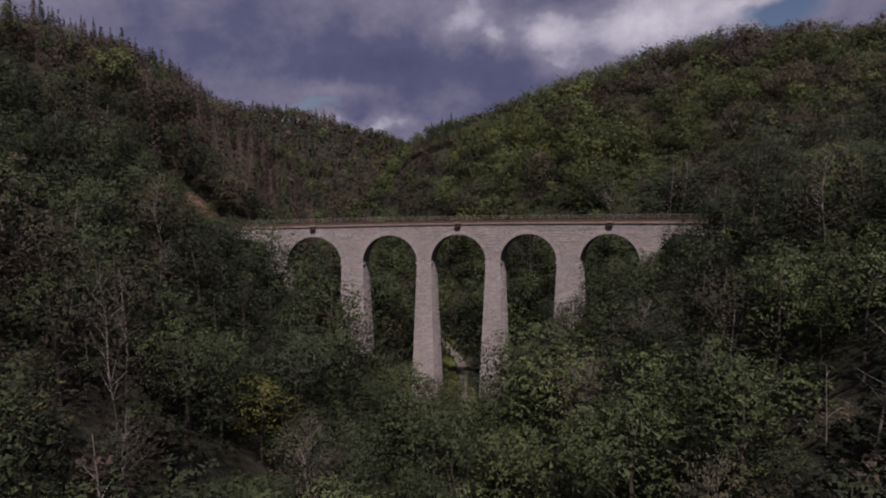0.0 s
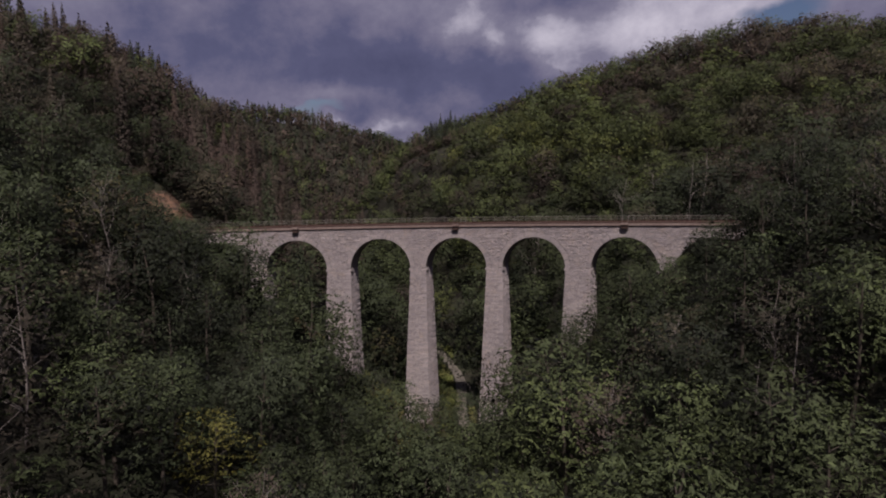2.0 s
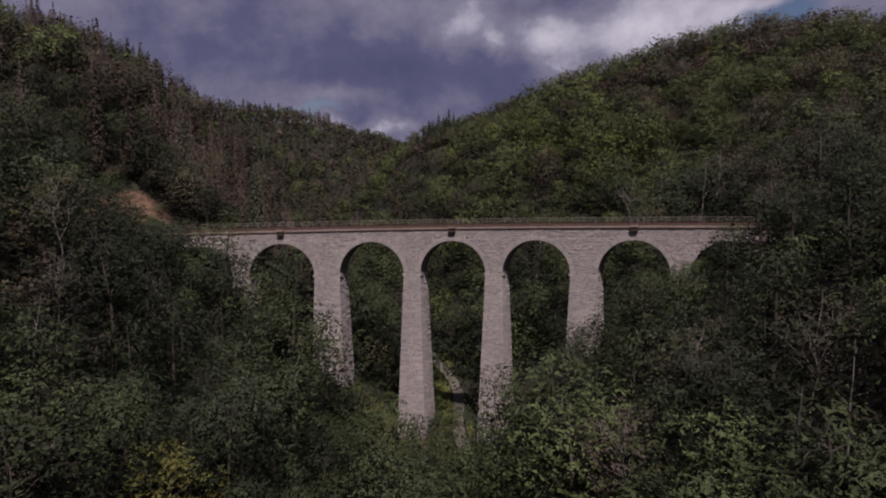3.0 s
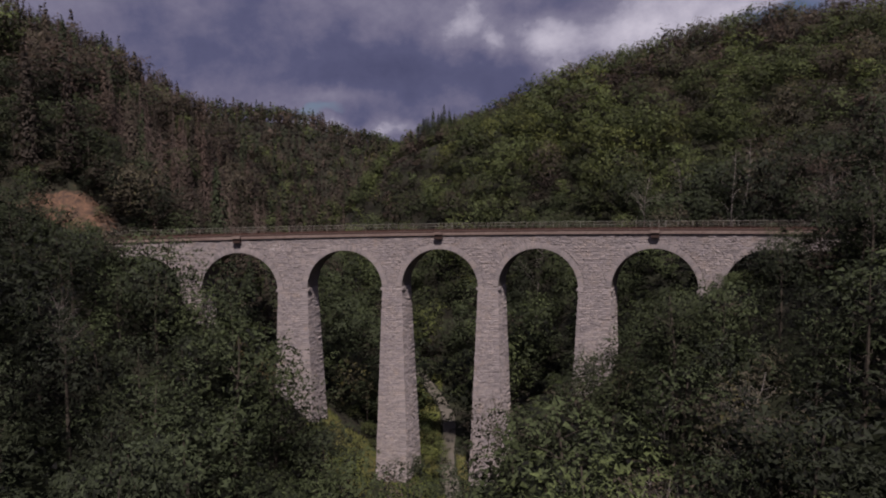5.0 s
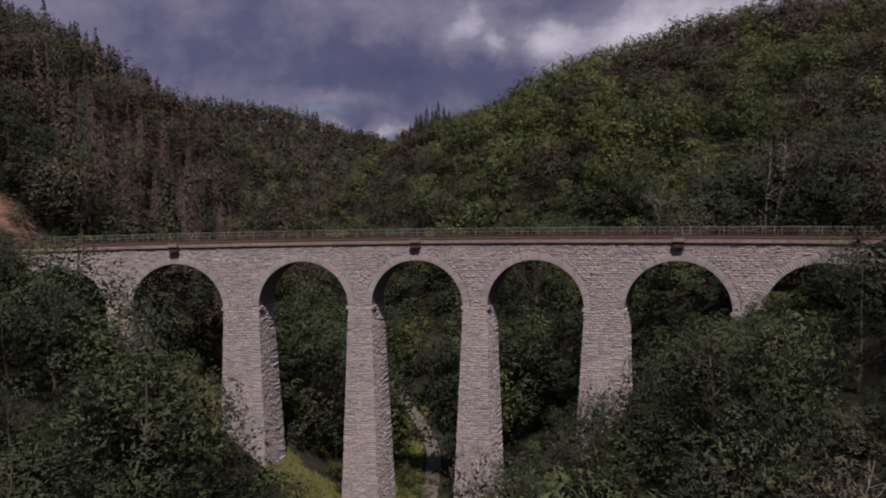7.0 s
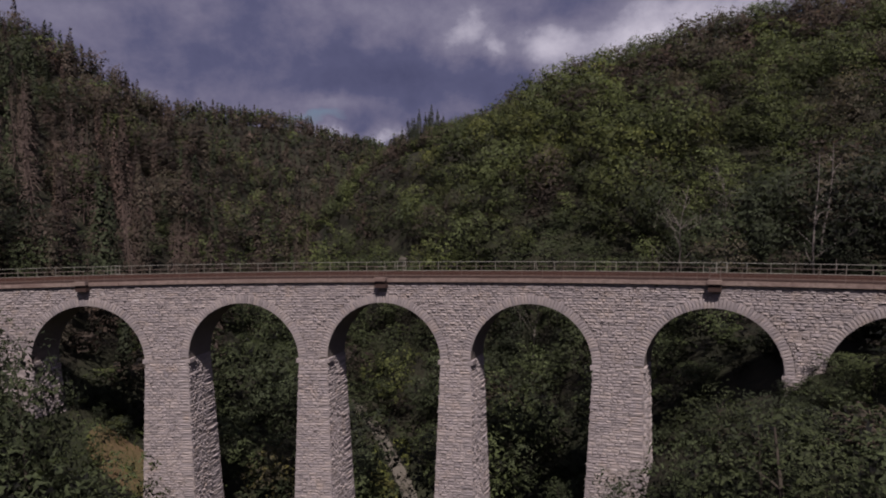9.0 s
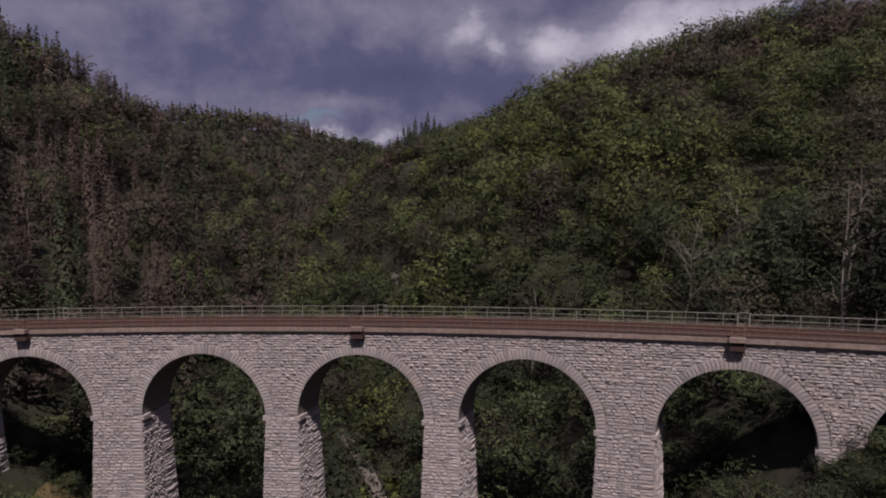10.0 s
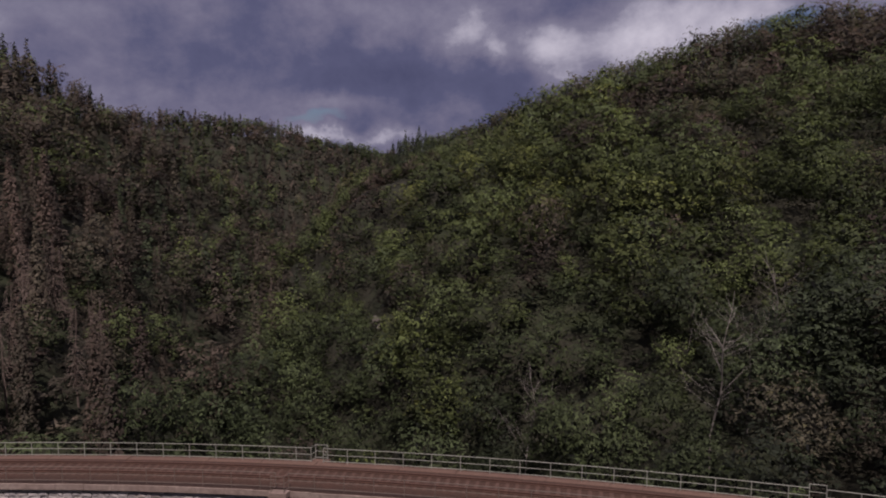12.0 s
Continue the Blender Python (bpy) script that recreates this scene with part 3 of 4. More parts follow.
# ---- trees ----
def crown_points(rng, leaves, lumps, size, core=0.32, ragged=1.0):
    """Leaf sprays of one crown, about 1 high and 0.66 wide, from 0.2 to 1: triangles (n, 3, 3) and tuft directions (n, 3)."""
    centres, radii = [], []
    for k in range(lumps):
        a, t = (k * 2.4 + rng.uniform(-0.6, 0.6)), (k + rng.uniform(0, 1)) / lumps
        z = 0.32 + 0.56 * t
        reach = 0.27 * math.sqrt(max(0.03, 1 - ((z - 0.50) / 0.44) ** 2)) * rng.uniform(0.6, 1.2)
        centres.append((reach * math.cos(a), reach * math.sin(a), z))
        radii.append(rng.uniform(0.085, 0.175) * (14 / lumps) ** 0.38)
    centres.append((0, 0, 0.80)), radii.append(0.13)
    centres.append((0, 0, 0.55)), radii.append(0.20)
    centres, radii = np.array(centres), np.array(radii)
    weight = radii ** 2 / np.sum(radii ** 2)
    # small flat pads of leaves on the lumps
    pads = max(24, leaves // 5)
    pick = rng.choice(len(radii), pads * 2, p=weight)
    way = rng.normal(size=(pads * 2, 3))
    way[:, 2] = way[:, 2] * 0.9 + 0.3
    way /= np.linalg.norm(way, axis=1)[:, None]
    reach = rng.uniform(0.84, 1.02 + 0.14 * ragged, pads * 2)
    p = centres[pick] + way * (radii[pick] * reach)[:, None]
    inside = np.zeros(pads * 2, bool)
    for c, r in zip(centres, radii):
        inside |= np.linalg.norm(p - c, axis=1) < r * 0.62
    p, way = p[~inside][:pads], way[~inside][:pads]
    which = rng.integers(0, len(p), leaves)
    wide = 0.024 * (850 / max(leaves, 400)) ** 0.35
    off = rng.normal(size=(leaves, 3)) * np.array((wide, wide, wide * 0.4))
    out = way[which]
    off = off - out * (np.sum(off * out, 1))[:, None] * 0.5
    tilt = out * 0.6 + np.array((0, 0, 0.5)) + off / wide * 0.2
    q = p[which] + off
    tris = leaf_tris(rng, q, tilt, np.full(leaves, size), 0.3)
    tuft = [shade_way(q, out)]
    # broader sprays inside the crown, behind the outer leaves
    k = int(leaves * core)
    pick = rng.choice(len(radii), k, p=weight)
    way = rng.normal(size=(k, 3)) + np.array((0, 0, 0.25))
    way /= np.linalg.norm(way, axis=1)[:, None]
    q = centres[pick] + way * (radii[pick] * rng.uniform(0.5, 0.86, k))[:, None]
    tris = np.concatenate([tris, leaf_tris(rng, q, way, np.full(k, size * 1.7), 0.35)])
    tuft.append(shade_way(q, way))
    return tris, np.concatenate(tuft)


def shade_way(p, out):
    """How a spray leans: out of its lump, and out of the whole crown."""
    whole = p - np.array((0, 0, 0.57))
    way = out * 0.7 + whole / np.linalg.norm(whole, axis=1)[:, None] * 1.0
    return way / np.linalg.norm(way, axis=1)[:, None]


def leaf_tris(rng, p, way, size, jitter=0.5):
    """Single pointed sprays, one triangle each."""
    k = len(p)
    nrm = way + rng.normal(size=(k, 3)) * jitter
    nrm /= np.linalg.norm(nrm, axis=1)[:, None]
    t = np.cross(nrm, rng.normal(size=(k, 3)))
    t /= np.linalg.norm(t, axis=1)[:, None]
    b = np.cross(nrm, t)
    l = (size * rng.uniform(0.6, 1.4, k))[:, None]
    wd = l * rng.uniform(0.36, 0.62, k)[:, None]
    return np.stack([p + t * l * 1.2, p - t * l * 0.8 + b * wd, p - t * l * 0.8 - b * wd], 1)


def conifer_sprays(rng, leaves, size):
    """A spruce: tiers of drooping sprays round a straight stem, 1 high."""
    z = 1 - rng.uniform(0, 1, leaves) ** 0.62 * 0.86
    tier = np.round(z * 17) / 17 + rng.normal(0, 0.022, leaves)
    a = rng.uniform(0, 2 * math.pi, leaves)
    lobes = 0.8 + 0.2 * np.sin(a * 5 + tier * 40)
    r = np.maximum(0, 1.02 - tier) ** 0.72 * 0.17 * lobes * rng.uniform(0.02, 1, leaves) ** 0.4
    p = np.stack([r * np.cos(a), r * np.sin(a), tier - r * 0.45], 1)
    way = np.stack([np.cos(a) * 0.7, np.sin(a) * 0.7, np.full(leaves, 0.6)], 1)
    return leaf_tris(rng, p, way, np.full(leaves, size), 0.4), way


def stem(sh, rng, height, girth, limbs, crown=True):
    """A tapered, slightly bent trunk with limbs, into a Shell."""
    def taper(points, r0, r1, sides=6):
        i = len(sh.v)
        for k, p in enumerate(points):
            r = r0 + (r1 - r0) * k / (len(points) - 1)
            sh.v.extend(tuple(p + r * np.array((math.cos(t * 2 * math.pi / sides), math.sin(t * 2 * math.pi / sides), 0))) for t in range(sides))
        for k in range(len(points) - 1):
            for t in range(sides):
                u = (t + 1) % sides
                sh.f.append((i + k * sides + t, i + k * sides + u, i + (k + 1) * sides + u, i + (k + 1) * sides + t))
    lean = rng.normal(0, 0.03, 2) * height
    line = [np.array((lean[0] * q * q + (0.012 if crown else 0.03) * height * math.sin(q * 7 + lean[1] * 30), lean[1] * q * q + (0 if crown else 0.02 * height * math.sin(q * 11)), height * q - 0.4 * (q == 0))) for q in np.linspace(0, 1, 6 if crown else 11)]
    taper(line, girth, girth * 0.18)
    for k in range(limbs):
        q = rng.uniform(0.32, 0.92)
        k0 = q * (len(line) - 1)
        base = line[int(k0)] + (line[int(k0) + 1] - line[int(k0)]) * (k0 - int(k0))
        a = rng.uniform(0, 2 * math.pi)
        l = height * rng.uniform(0.12, 0.26) * (1.25 - q)  * (1.5 if not crown else 1.15)
        tip = base + np.array((math.cos(a) * l, math.sin(a) * l, l * rng.uniform(0.35, 1.0)))
        mid = (base + tip) / 2 + rng.normal(0, 0.06, 3) * l
        taper([base, mid, tip], girth * 0.32, girth * 0.06, 4)
        if not crown:
            for j in range(3):
                b2 = mid + (tip - mid) * rng.uniform(0, 0.8)
                taper([b2, b2 + rng.normal(0, 0.35, 3) * l + np.array((0, 0, 0.15 * l))], girth * 0.12, girth * 0.04, 3)


def crown_mesh(tris, tuft, mat):
    me = bpy.data.meshes.new("crown")
    me.from_pydata(tris.reshape(-1, 3).tolist(), [], np.arange(len(tris) * 3).reshape(-1, 3).tolist())
    me.attributes.new("tuft", "FLOAT_VECTOR", "FACE").data.foreach_set("vector", tuft.astype(np.float32).ravel())
    me.materials.append(mat)
    return me


# where nothing tall grows: the viaduct, its line, the clearing and the road
def arc_distance(x, y):
    return np.hypot(x - CENTRE.x, y - CENTRE.y) - (RADIUS + DEPTH / 2)


def road_x(y):
    return 9.3 + 0.5 * np.sin(y / 6.0) - 0.0085 * np.maximum(0, y - 160) ** 2


def open_ground(x, y):
    """The grassy slope between the middle piers, and a bare patch further up."""
    edge = 1.2 * np.sin(x * 0.9) + 1.0 * np.sin(y * 1.1 + 1)
    low = (x > -14.0 + 0.6 * edge + 0.6 * np.maximum(0, 136 - y) - 2.5 * (y > 137)) & (x < 12) & (y > 119 + edge) & (y < 146 + edge)
    return low | (((x + 22.5) / 4.0) ** 2 + ((y - 142.0) / 4.2) ** 2 < 1 + 0.15 * edge)


def height_limit(x, y):
    """How tall a tree may stand at a place: low round the viaduct's feet and where the camera's view needs it, full
    elsewhere.
    """
    r = arc_distance(x, y)
    lim = np.full(np.shape(x), 99.0)
    g = ground(x, y)
    s = (np.arctan2(x - CENTRE.x, y - CENTRE.y) - MID) * RADIUS
    lim = np.where((np.abs(r) < 6.5) & (np.abs(s) < 56), np.minimum(lim, np.where((r > 4.6) & (np.abs(s) > 9), 6.5, 2.0)), lim)
    lim = np.where((np.abs(r) < 4.5) & (np.abs(s) < 110), np.minimum(lim, 1.0), lim)
    # the bare bank of the cutting
    lim = np.where((r > 1) & (r < 9.5) & (s > -74) & (s < -50), np.minimum(lim, 1.0), lim)
    # the open, grassy slope before the middle piers
    lim = np.where(open_ground(x, y), np.minimum(lim, 1.6), lim)
    lim = np.where((np.abs(x - road_x(y) + 1.2) < 4.3) & (y > 142) & (y < 181), np.minimum(lim, 1.8), lim)
    lim = np.where((np.abs(x - road_x(y)) < 3.0) & (y > 133) & (y < 185), np.minimum(lim, 0.5), lim)
    # the saddle at the valley's head, and the outcrop behind it
    lim = np.where((x > -35) & (x < 42) & (y > 262) & (y < 378), np.minimum(lim, 10.5), lim)
    lim = np.where((x > -14) & (x < 48) & (y > 296) & (y < 378), np.minimum(lim, 6.0), lim)
    lim = np.where((x > -20) & (x < 62) & (y > 440) & (y < 570), np.minimum(lim, 10.0), lim)
    lim = np.where((np.abs(x + 50) < 6) & (y > 412) & (y < 434), np.minimum(lim, 2.0), lim)
    # before the viaduct, crowns stay under the sight lines to the arcade
    front = (r < -3) & (y > 20)
    # neighbours cut low along the camera's line to the yellowing tree
    f = (y + 2) / 74
    lim = np.where((np.abs(x + 19.6 * f) < 4.0) & (y > 34) & (y < 71), np.minimum(lim, 42 - 34.5 * f - g), lim)
    s = np.interp(x / np.maximum(y + 1.5, 1), [-0.52, -0.35, -0.215, -0.17, -0.1, 0, 0.045, 0.12, 0.21, 0.30, 0.39, 0.56], [-80, -55, -37.2, -31, -21.5, -7.5, -1.3, 9, 20.5, 32, 42.5, 62])
    base = np.interp(s, [-75, -55, -47, -37, -31, -26, -21, -14, -7, -1, 5, 10, 13.5, 20.6, 26.4, 32, 37.4, 42.6, 47.7, 70],
                     [60, 37, 35, 33, 28.5, 17, 9.5, 6, 1, 0, 2, 11, 12, 14, 18.7, 26, 28.5, 34.4, 38, 60])
    sight = 42 + (base - 42) * np.clip((y + 1.5) / 136, 0.05, 1)
    lim = np.where(front & (s > -75) & (s < 70), np.minimum(lim, sight - g), lim)
    # crowns capped to fit the tree line seen by the camera near (12, 70)
    d9 = np.maximum(y - 70.3, 1)
    drop = np.interp((x - 12) / d9, [-0.68, -0.667, -0.607, -0.55, -0.44, -0.30, 0.18, 0.30, 0.38, 0.45, 0.60, 0.70, 0.72], [0.0, 0.2, 0.275, 0.354, 0.46, 0.6, 0.6, 0.47, 0.38, 0.33, 0.31, 0.31, 0.0])
    lim = np.where((r < -3) & (y > 84) & (drop > 0.1), np.minimum(lim, np.maximum(41.9 - drop * d9 - g, np.where(x > 20, 2.4, 0))), lim)
    return lim


rng = np.random.default_rng(4)
broad = [crown_mesh(*crown_points(np.random.default_rng(50 + k), 2250, 20, 0.0094), leaf_own) for k in range(9)]
sparse = [crown_mesh(*crown_points(np.random.default_rng(70 + k), 1700, 22, 0.0092, 0.2, 1.8), leaf_own) for k in range(4)]
bushy = [crown_mesh(*crown_points(np.random.default_rng(60 + k), 1000, 13, 0.0165), leaf_own) for k in range(5)]
trunks = []
for k in range(4):
    sh = Shell()
    stem(sh, np.random.default_rng(80 + k), 0.86, 0.016, 9)
    me = bpy.data.meshes.new("trunk")
    me.from_pydata(sh.v, [], sh.f)
    me.materials.append(bark)
    trunks.append(me)
snags = []
for k in range(4):
    sh = Shell()
    stem(sh, np.random.default_rng(90 + k), 1.0, 0.0066, 34, crown=False)
    me = bpy.data.meshes.new("trunk")
    me.from_pydata(sh.v, [], sh.f)
    me.materials.append(dead_wood)
    snags.append(me)


bare = []
for k in range(3):
    sh = Shell()
    stem(sh, np.random.default_rng(95 + k), 1.0, 0.0095, 13)
    me = bpy.data.meshes.new("trunk")
    me.from_pydata(sh.v, [], sh.f)
    me.materials.append(dead_wood)
    bare.append(me)


fine_crowns = [crown_mesh(*crown_points(np.random.default_rng(65 + k), 5200, 24, 0.0062, 0.25), leaf_own) for k in range(3)]


def tree_thing(x, y, h, wide, tint, turn, near=False):
    thin = 0.77 < tint and h > 6
    ob = new("broadleaf_tree")
    ob.location = (x, y, float(ground(x, y)) - (0.2 if h > 6 else 0.2 * h))
    ob.rotation_euler = (0, 0, turn)
    ob.scale = (h * wide, h * wide, h)
    look_ = "dull dark green" if tint < 0.4 else "fresh green" if tint < 0.62 else "yellow-green" if tint < 0.76 else "drought-browned"
    if h < 6:
        ob.name = "shrub"
        tagged(ob, look_ + " leafy shrub growing on the valley slope", "shrub", "valley shrubs")
    else:
        tagged(ob, look_ + " broadleaf tree growing on the wooded valley slope", "tree", "valley trees")
    c = new("crown", fine_crowns[int(rng.integers(3))] if near else bushy[int(rng.integers(5))] if h < 6 else sparse[int(rng.integers(4))] if thin else broad[int(rng.integers(len(broad)))])
    c.parent = ob
    c["tint"] = tint
    t = new("trunk", snags[int(rng.integers(4))] if thin else trunks[int(rng.integers(4))])
    t.parent = ob
    return ob


def snag_thing(x, y, h, turn):
    ob = new("dead_tree")
    ob.location = (x, y, float(ground(x, y)) - 0.2)
    ob.rotation_euler = (rng.normal(0, 0.05), rng.normal(0, 0.05), turn)
    ob.scale = (h, h, h)
    tagged(ob, "bare dead tree with bleached grey trunk and twigs on the slope", "tree", "dead trees")
    t = new("trunk", (snags + bare)[int(rng.integers(7))])
    t.parent = ob
    return ob


def tint_at(x, y, u):
    """The shade of the foliage: greener in the valley, browner on the dry upper slopes. Haze, sun and shadow are
    painted in by region.
    """
    field = np.sin(x * 0.11 + 0.7 + np.sin(y * 0.05)) * np.cos(y * 0.083 - 0.5) + 0.6 * np.sin(x * 0.051 - y * 0.063 + 1.0) + 0.35 * np.sin(x * 0.23 + y * 0.19)
    high = smooth(70, 110, ground(x, y))
    dry = smooth(0.1, 0.9, field + np.where((x < -16 - 0.06 * (y - 145)) & (y > 145), 1.05, np.where(x < -25, 0.3, -0.15)) + np.where(x > 20, 0.8 * high, 0) + np.where((x > 62) & (y > 130), 0.75, 0))
    lush = smooth(0.1, 0.9, -field + np.where((x > -10) & (x < 110) & (y > 140), 0.45, -0.1))
    browned = u[1] < (0.07 + 0.66 * dry) * np.where(y < 128, np.where(x > 34, 0.9, 0.6), np.where((x > -12) & (x < 70) & (y < 300), 0.5, 1.0))
    fresh = u[2] < 0.07 + 0.55 * lush
    tone = np.where(browned, 0.78 + 0.2 * u[0], np.where(fresh, 0.42 + 0.17 * u[0], 0.10 + 0.38 * u[0]))
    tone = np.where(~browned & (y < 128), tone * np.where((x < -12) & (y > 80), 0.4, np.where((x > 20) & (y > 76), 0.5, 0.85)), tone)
    # far greens tinted lighter in place of haze; the middle hillside too
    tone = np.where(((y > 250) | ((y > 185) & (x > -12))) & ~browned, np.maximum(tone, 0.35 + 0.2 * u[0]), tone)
    # leaves behind the arches tinted darker to carry the deep shade there
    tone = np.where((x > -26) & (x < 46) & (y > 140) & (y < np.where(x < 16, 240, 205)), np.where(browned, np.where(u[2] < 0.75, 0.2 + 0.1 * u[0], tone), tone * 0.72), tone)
    tone = np.where((x < -20 - 0.06 * (y - 145)) & (y > 150) & (u[1] < 0.58), 0.84 + 0.14 * u[0], tone)
    # a stand of dead brown trees below the valley's head; the fresh green hillside beside it has sunlight put into its
    # tint
    tone = np.where((x > -16 + 0.1 * (y - 270)) & (x < 20) & (y > 262) & (y < 328) & (u[1] < 0.75), 0.88 + 0.12 * u[0], tone)
    tone = np.where((x > 4) & (x < 70) & (y > 186) & (y < 300) & (u[2] < 0.55) & ~browned, 0.46 + 0.2 * u[0], tone)
    # slope by the right end: green tints darkened to stand in for its shade
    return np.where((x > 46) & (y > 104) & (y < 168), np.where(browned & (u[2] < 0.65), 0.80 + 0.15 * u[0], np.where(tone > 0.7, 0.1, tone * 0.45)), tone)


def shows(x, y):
    """Woods kept only where they show from two points near the camera's path: not those far behind a crest."""
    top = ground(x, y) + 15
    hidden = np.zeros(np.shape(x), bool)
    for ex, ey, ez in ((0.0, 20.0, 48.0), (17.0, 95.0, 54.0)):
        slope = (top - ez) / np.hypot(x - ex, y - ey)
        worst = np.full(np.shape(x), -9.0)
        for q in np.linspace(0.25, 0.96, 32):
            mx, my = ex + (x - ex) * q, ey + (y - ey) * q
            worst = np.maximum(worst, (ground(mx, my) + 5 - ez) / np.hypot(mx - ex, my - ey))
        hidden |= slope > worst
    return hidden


def scatter(x0, x1, y0, y1, step, seed):
    r = np.random.default_rng(seed)
    gx, gy = np.meshgrid(np.arange(x0, x1, step), np.arange(y0, y1, step))
    gx = gx + (np.arange(gx.shape[0]) % 2)[:, None] * step / 2
    p = np.stack([gx.ravel(), gy.ravel()]) + r.uniform(-0.34, 0.34, (2, gx.size)) * step
    return p[0], p[1], r.uniform(0, 1, (6, gx.size))


def in_cone(x, y, margin=14):
    return (np.abs(x - 0.1 * y) < 0.74 * np.maximum(y + 6, 0) + margin) | ((np.abs(x) < 50) & (y > 0))


# near woods: every tree a thing of its own
px, py, u = scatter(-110, 120, 26, 128, 6.1, 11)
h = 7.5 + 10.5 * u[0]
h = np.where(arc_distance(px, py) > -20, h + 3, h)
lim = height_limit(px, py)
MARKED = ((-17.2, 110, 26.5, 0.25), (-14.4, 117, 20, 0.35), (-11.7, 101, 12, 0.42), (-3, 95, 14, 0.4), (18.6, 86, 20.5, 0.45), (31, 85, 26, 0.8), (36, 72, 32, 0.83), (27.7, 50, 28, 0.3), (20, 56, 23.5, 0.3),
          (9.6, 70, 14.5, 0.48), (-31, 79, 20, 0.85), (-38, 82, 27, 0.3), (-36.5, 102, 28, 0.4), (-21.6, 99, 23, 0.2), (-31.6, 108, 27, 0.3), (-31, 126, 36, 0.22), (-41, 132, 32.5, 0.3), (47.0, 110, 36, 0.3),
          (32.6, 104.5, 31, 0.4), (26.4, 107, 23, 0.42), (38.4, 96.3, 26, 0.82), (18.8, 96.5, 22, 0.3), (-19.4, 72, 20.0, 0.705), (36.5, 122, 26, 0.42), (44, 117, 27.5, 0.4), (19, 120, 11, 0.3), (-24.0, 121, 29.5, 0.3))
lone = np.min([np.hypot(px - m_[0], py - m_[1]) for m_ in MARKED], axis=0) > 3.6
keep = lone & in_cone(px, py, 4) & (lim > 1.5) & (np.abs(px) < 44 + 0.42 * py)
order = np.argsort(np.hypot(px - 5, py - 78))
count = 0
near_used = np.zeros(len(px), bool)
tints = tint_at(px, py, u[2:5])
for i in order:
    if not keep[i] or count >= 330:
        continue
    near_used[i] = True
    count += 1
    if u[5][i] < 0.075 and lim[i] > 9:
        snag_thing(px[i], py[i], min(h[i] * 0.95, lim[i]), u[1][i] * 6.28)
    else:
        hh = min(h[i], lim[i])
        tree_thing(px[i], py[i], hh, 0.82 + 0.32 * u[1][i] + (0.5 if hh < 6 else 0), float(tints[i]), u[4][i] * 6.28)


def woods(name, label, sets):
    """Many trees joined: sets of (templates, x, y, height, width, turn, tint)."""
    verts, tint, tufts = [], [], []
    for kinds, x, y, hh, ww, turn, tt in sets:
        z = ground(x, y) - 0.2
        which = np.arange(len(x)) % len(kinds)
        for k, (tris, tuft) in enumerate(kinds):
            sel = np.where(which == k)[0]
            if not len(sel):
                continue
            b = tris.reshape(-1, 3)
            c, s_ = np.cos(turn[sel])[:, None], np.sin(turn[sel])[:, None]
            vx = (b[None, :, 0] * c - b[None, :, 1] * s_) * (hh * ww)[sel][:, None] + x[sel][:, None]
            vy = (b[None, :, 0] * s_ + b[None, :, 1] * c) * (hh * ww)[sel][:, None] + y[sel][:, None]
            vz = b[None, :, 2] * hh[sel][:, None] + z[sel][:, None]
            verts.append(np.stack([vx, vy, vz], -1).reshape(-1, 3))
            tufts.append(np.stack([tuft[None, :, 0] * c - tuft[None, :, 1] * s_, tuft[None, :, 0] * s_ + tuft[None, :, 1] * c, np.broadcast_to(tuft[None, :, 2], (len(sel), len(tuft)))], -1).reshape(-1, 3))
            tint.append(np.repeat(tt[sel], len(tuft)))
    v = np.concatenate(verts).astype(np.float32)
    me = bpy.data.meshes.new(name)
    me.vertices.add(len(v))
    me.vertices.foreach_set("co", v.ravel())
    me.loops.add(len(v))
    me.loops.foreach_set("vertex_index", np.arange(len(v), dtype=np.int32))
    me.polygons.add(len(v) // 3)
    me.polygons.foreach_set("loop_start", np.arange(0, len(v), 3, dtype=np.int32))
    me.update(calc_edges=True)
    me.attributes.new("tint", "FLOAT", "FACE").data.foreach_set("value", np.concatenate(tint).astype(np.float32))
    me.attributes.new("tuft", "FLOAT_VECTOR", "FACE").data.foreach_set("vector", np.concatenate(tufts).astype(np.float32).ravel())
    me.materials.append(leaf_wood)
    ob = new(name, me)
    return tagged(ob, label, "woodland", kind="stuff")


def templates(leaves, lumps, size, count, seed):
    return [crown_points(np.random.default_rng(seed + k), leaves, lumps, size) for k in range(count)]


def spruce_templates(leaves, size, count, seed):
    return [conifer_sprays(np.random.default_rng(seed + k), leaves, size) for k in range(count)]


def wood_zone(x0, x1, y0, y1, step, seed, lo=7.0, hi=18.5):
    x, y, u_ = scatter(x0, x1, y0, y1, step, seed)
    hh = lo + (hi - lo) * u_[0]
    lim_ = height_limit(x, y)
    ok = in_cone(x, y) & (lim_ > 3.2)
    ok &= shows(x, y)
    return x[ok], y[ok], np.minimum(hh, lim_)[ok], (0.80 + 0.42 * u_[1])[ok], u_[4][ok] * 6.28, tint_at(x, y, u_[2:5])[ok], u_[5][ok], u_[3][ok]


close_t = templates(1450, 18, 0.0122, 8, 180)
mid_t = templates(1100, 18, 0.0132, 8, 200)
far_t = templates(400, 14, 0.0205, 8, 300)
distant_t = templates(110, 8, 0.042, 6, 330)
low_near = templates(400, 11, 0.0245, 6, 370)
low_t = templates(230, 9, 0.034, 6, 360)
spruce_mid = spruce_templates(1150, 0.0165, 3, 400)
spruce_far = spruce_templates(240, 0.034, 3, 450)

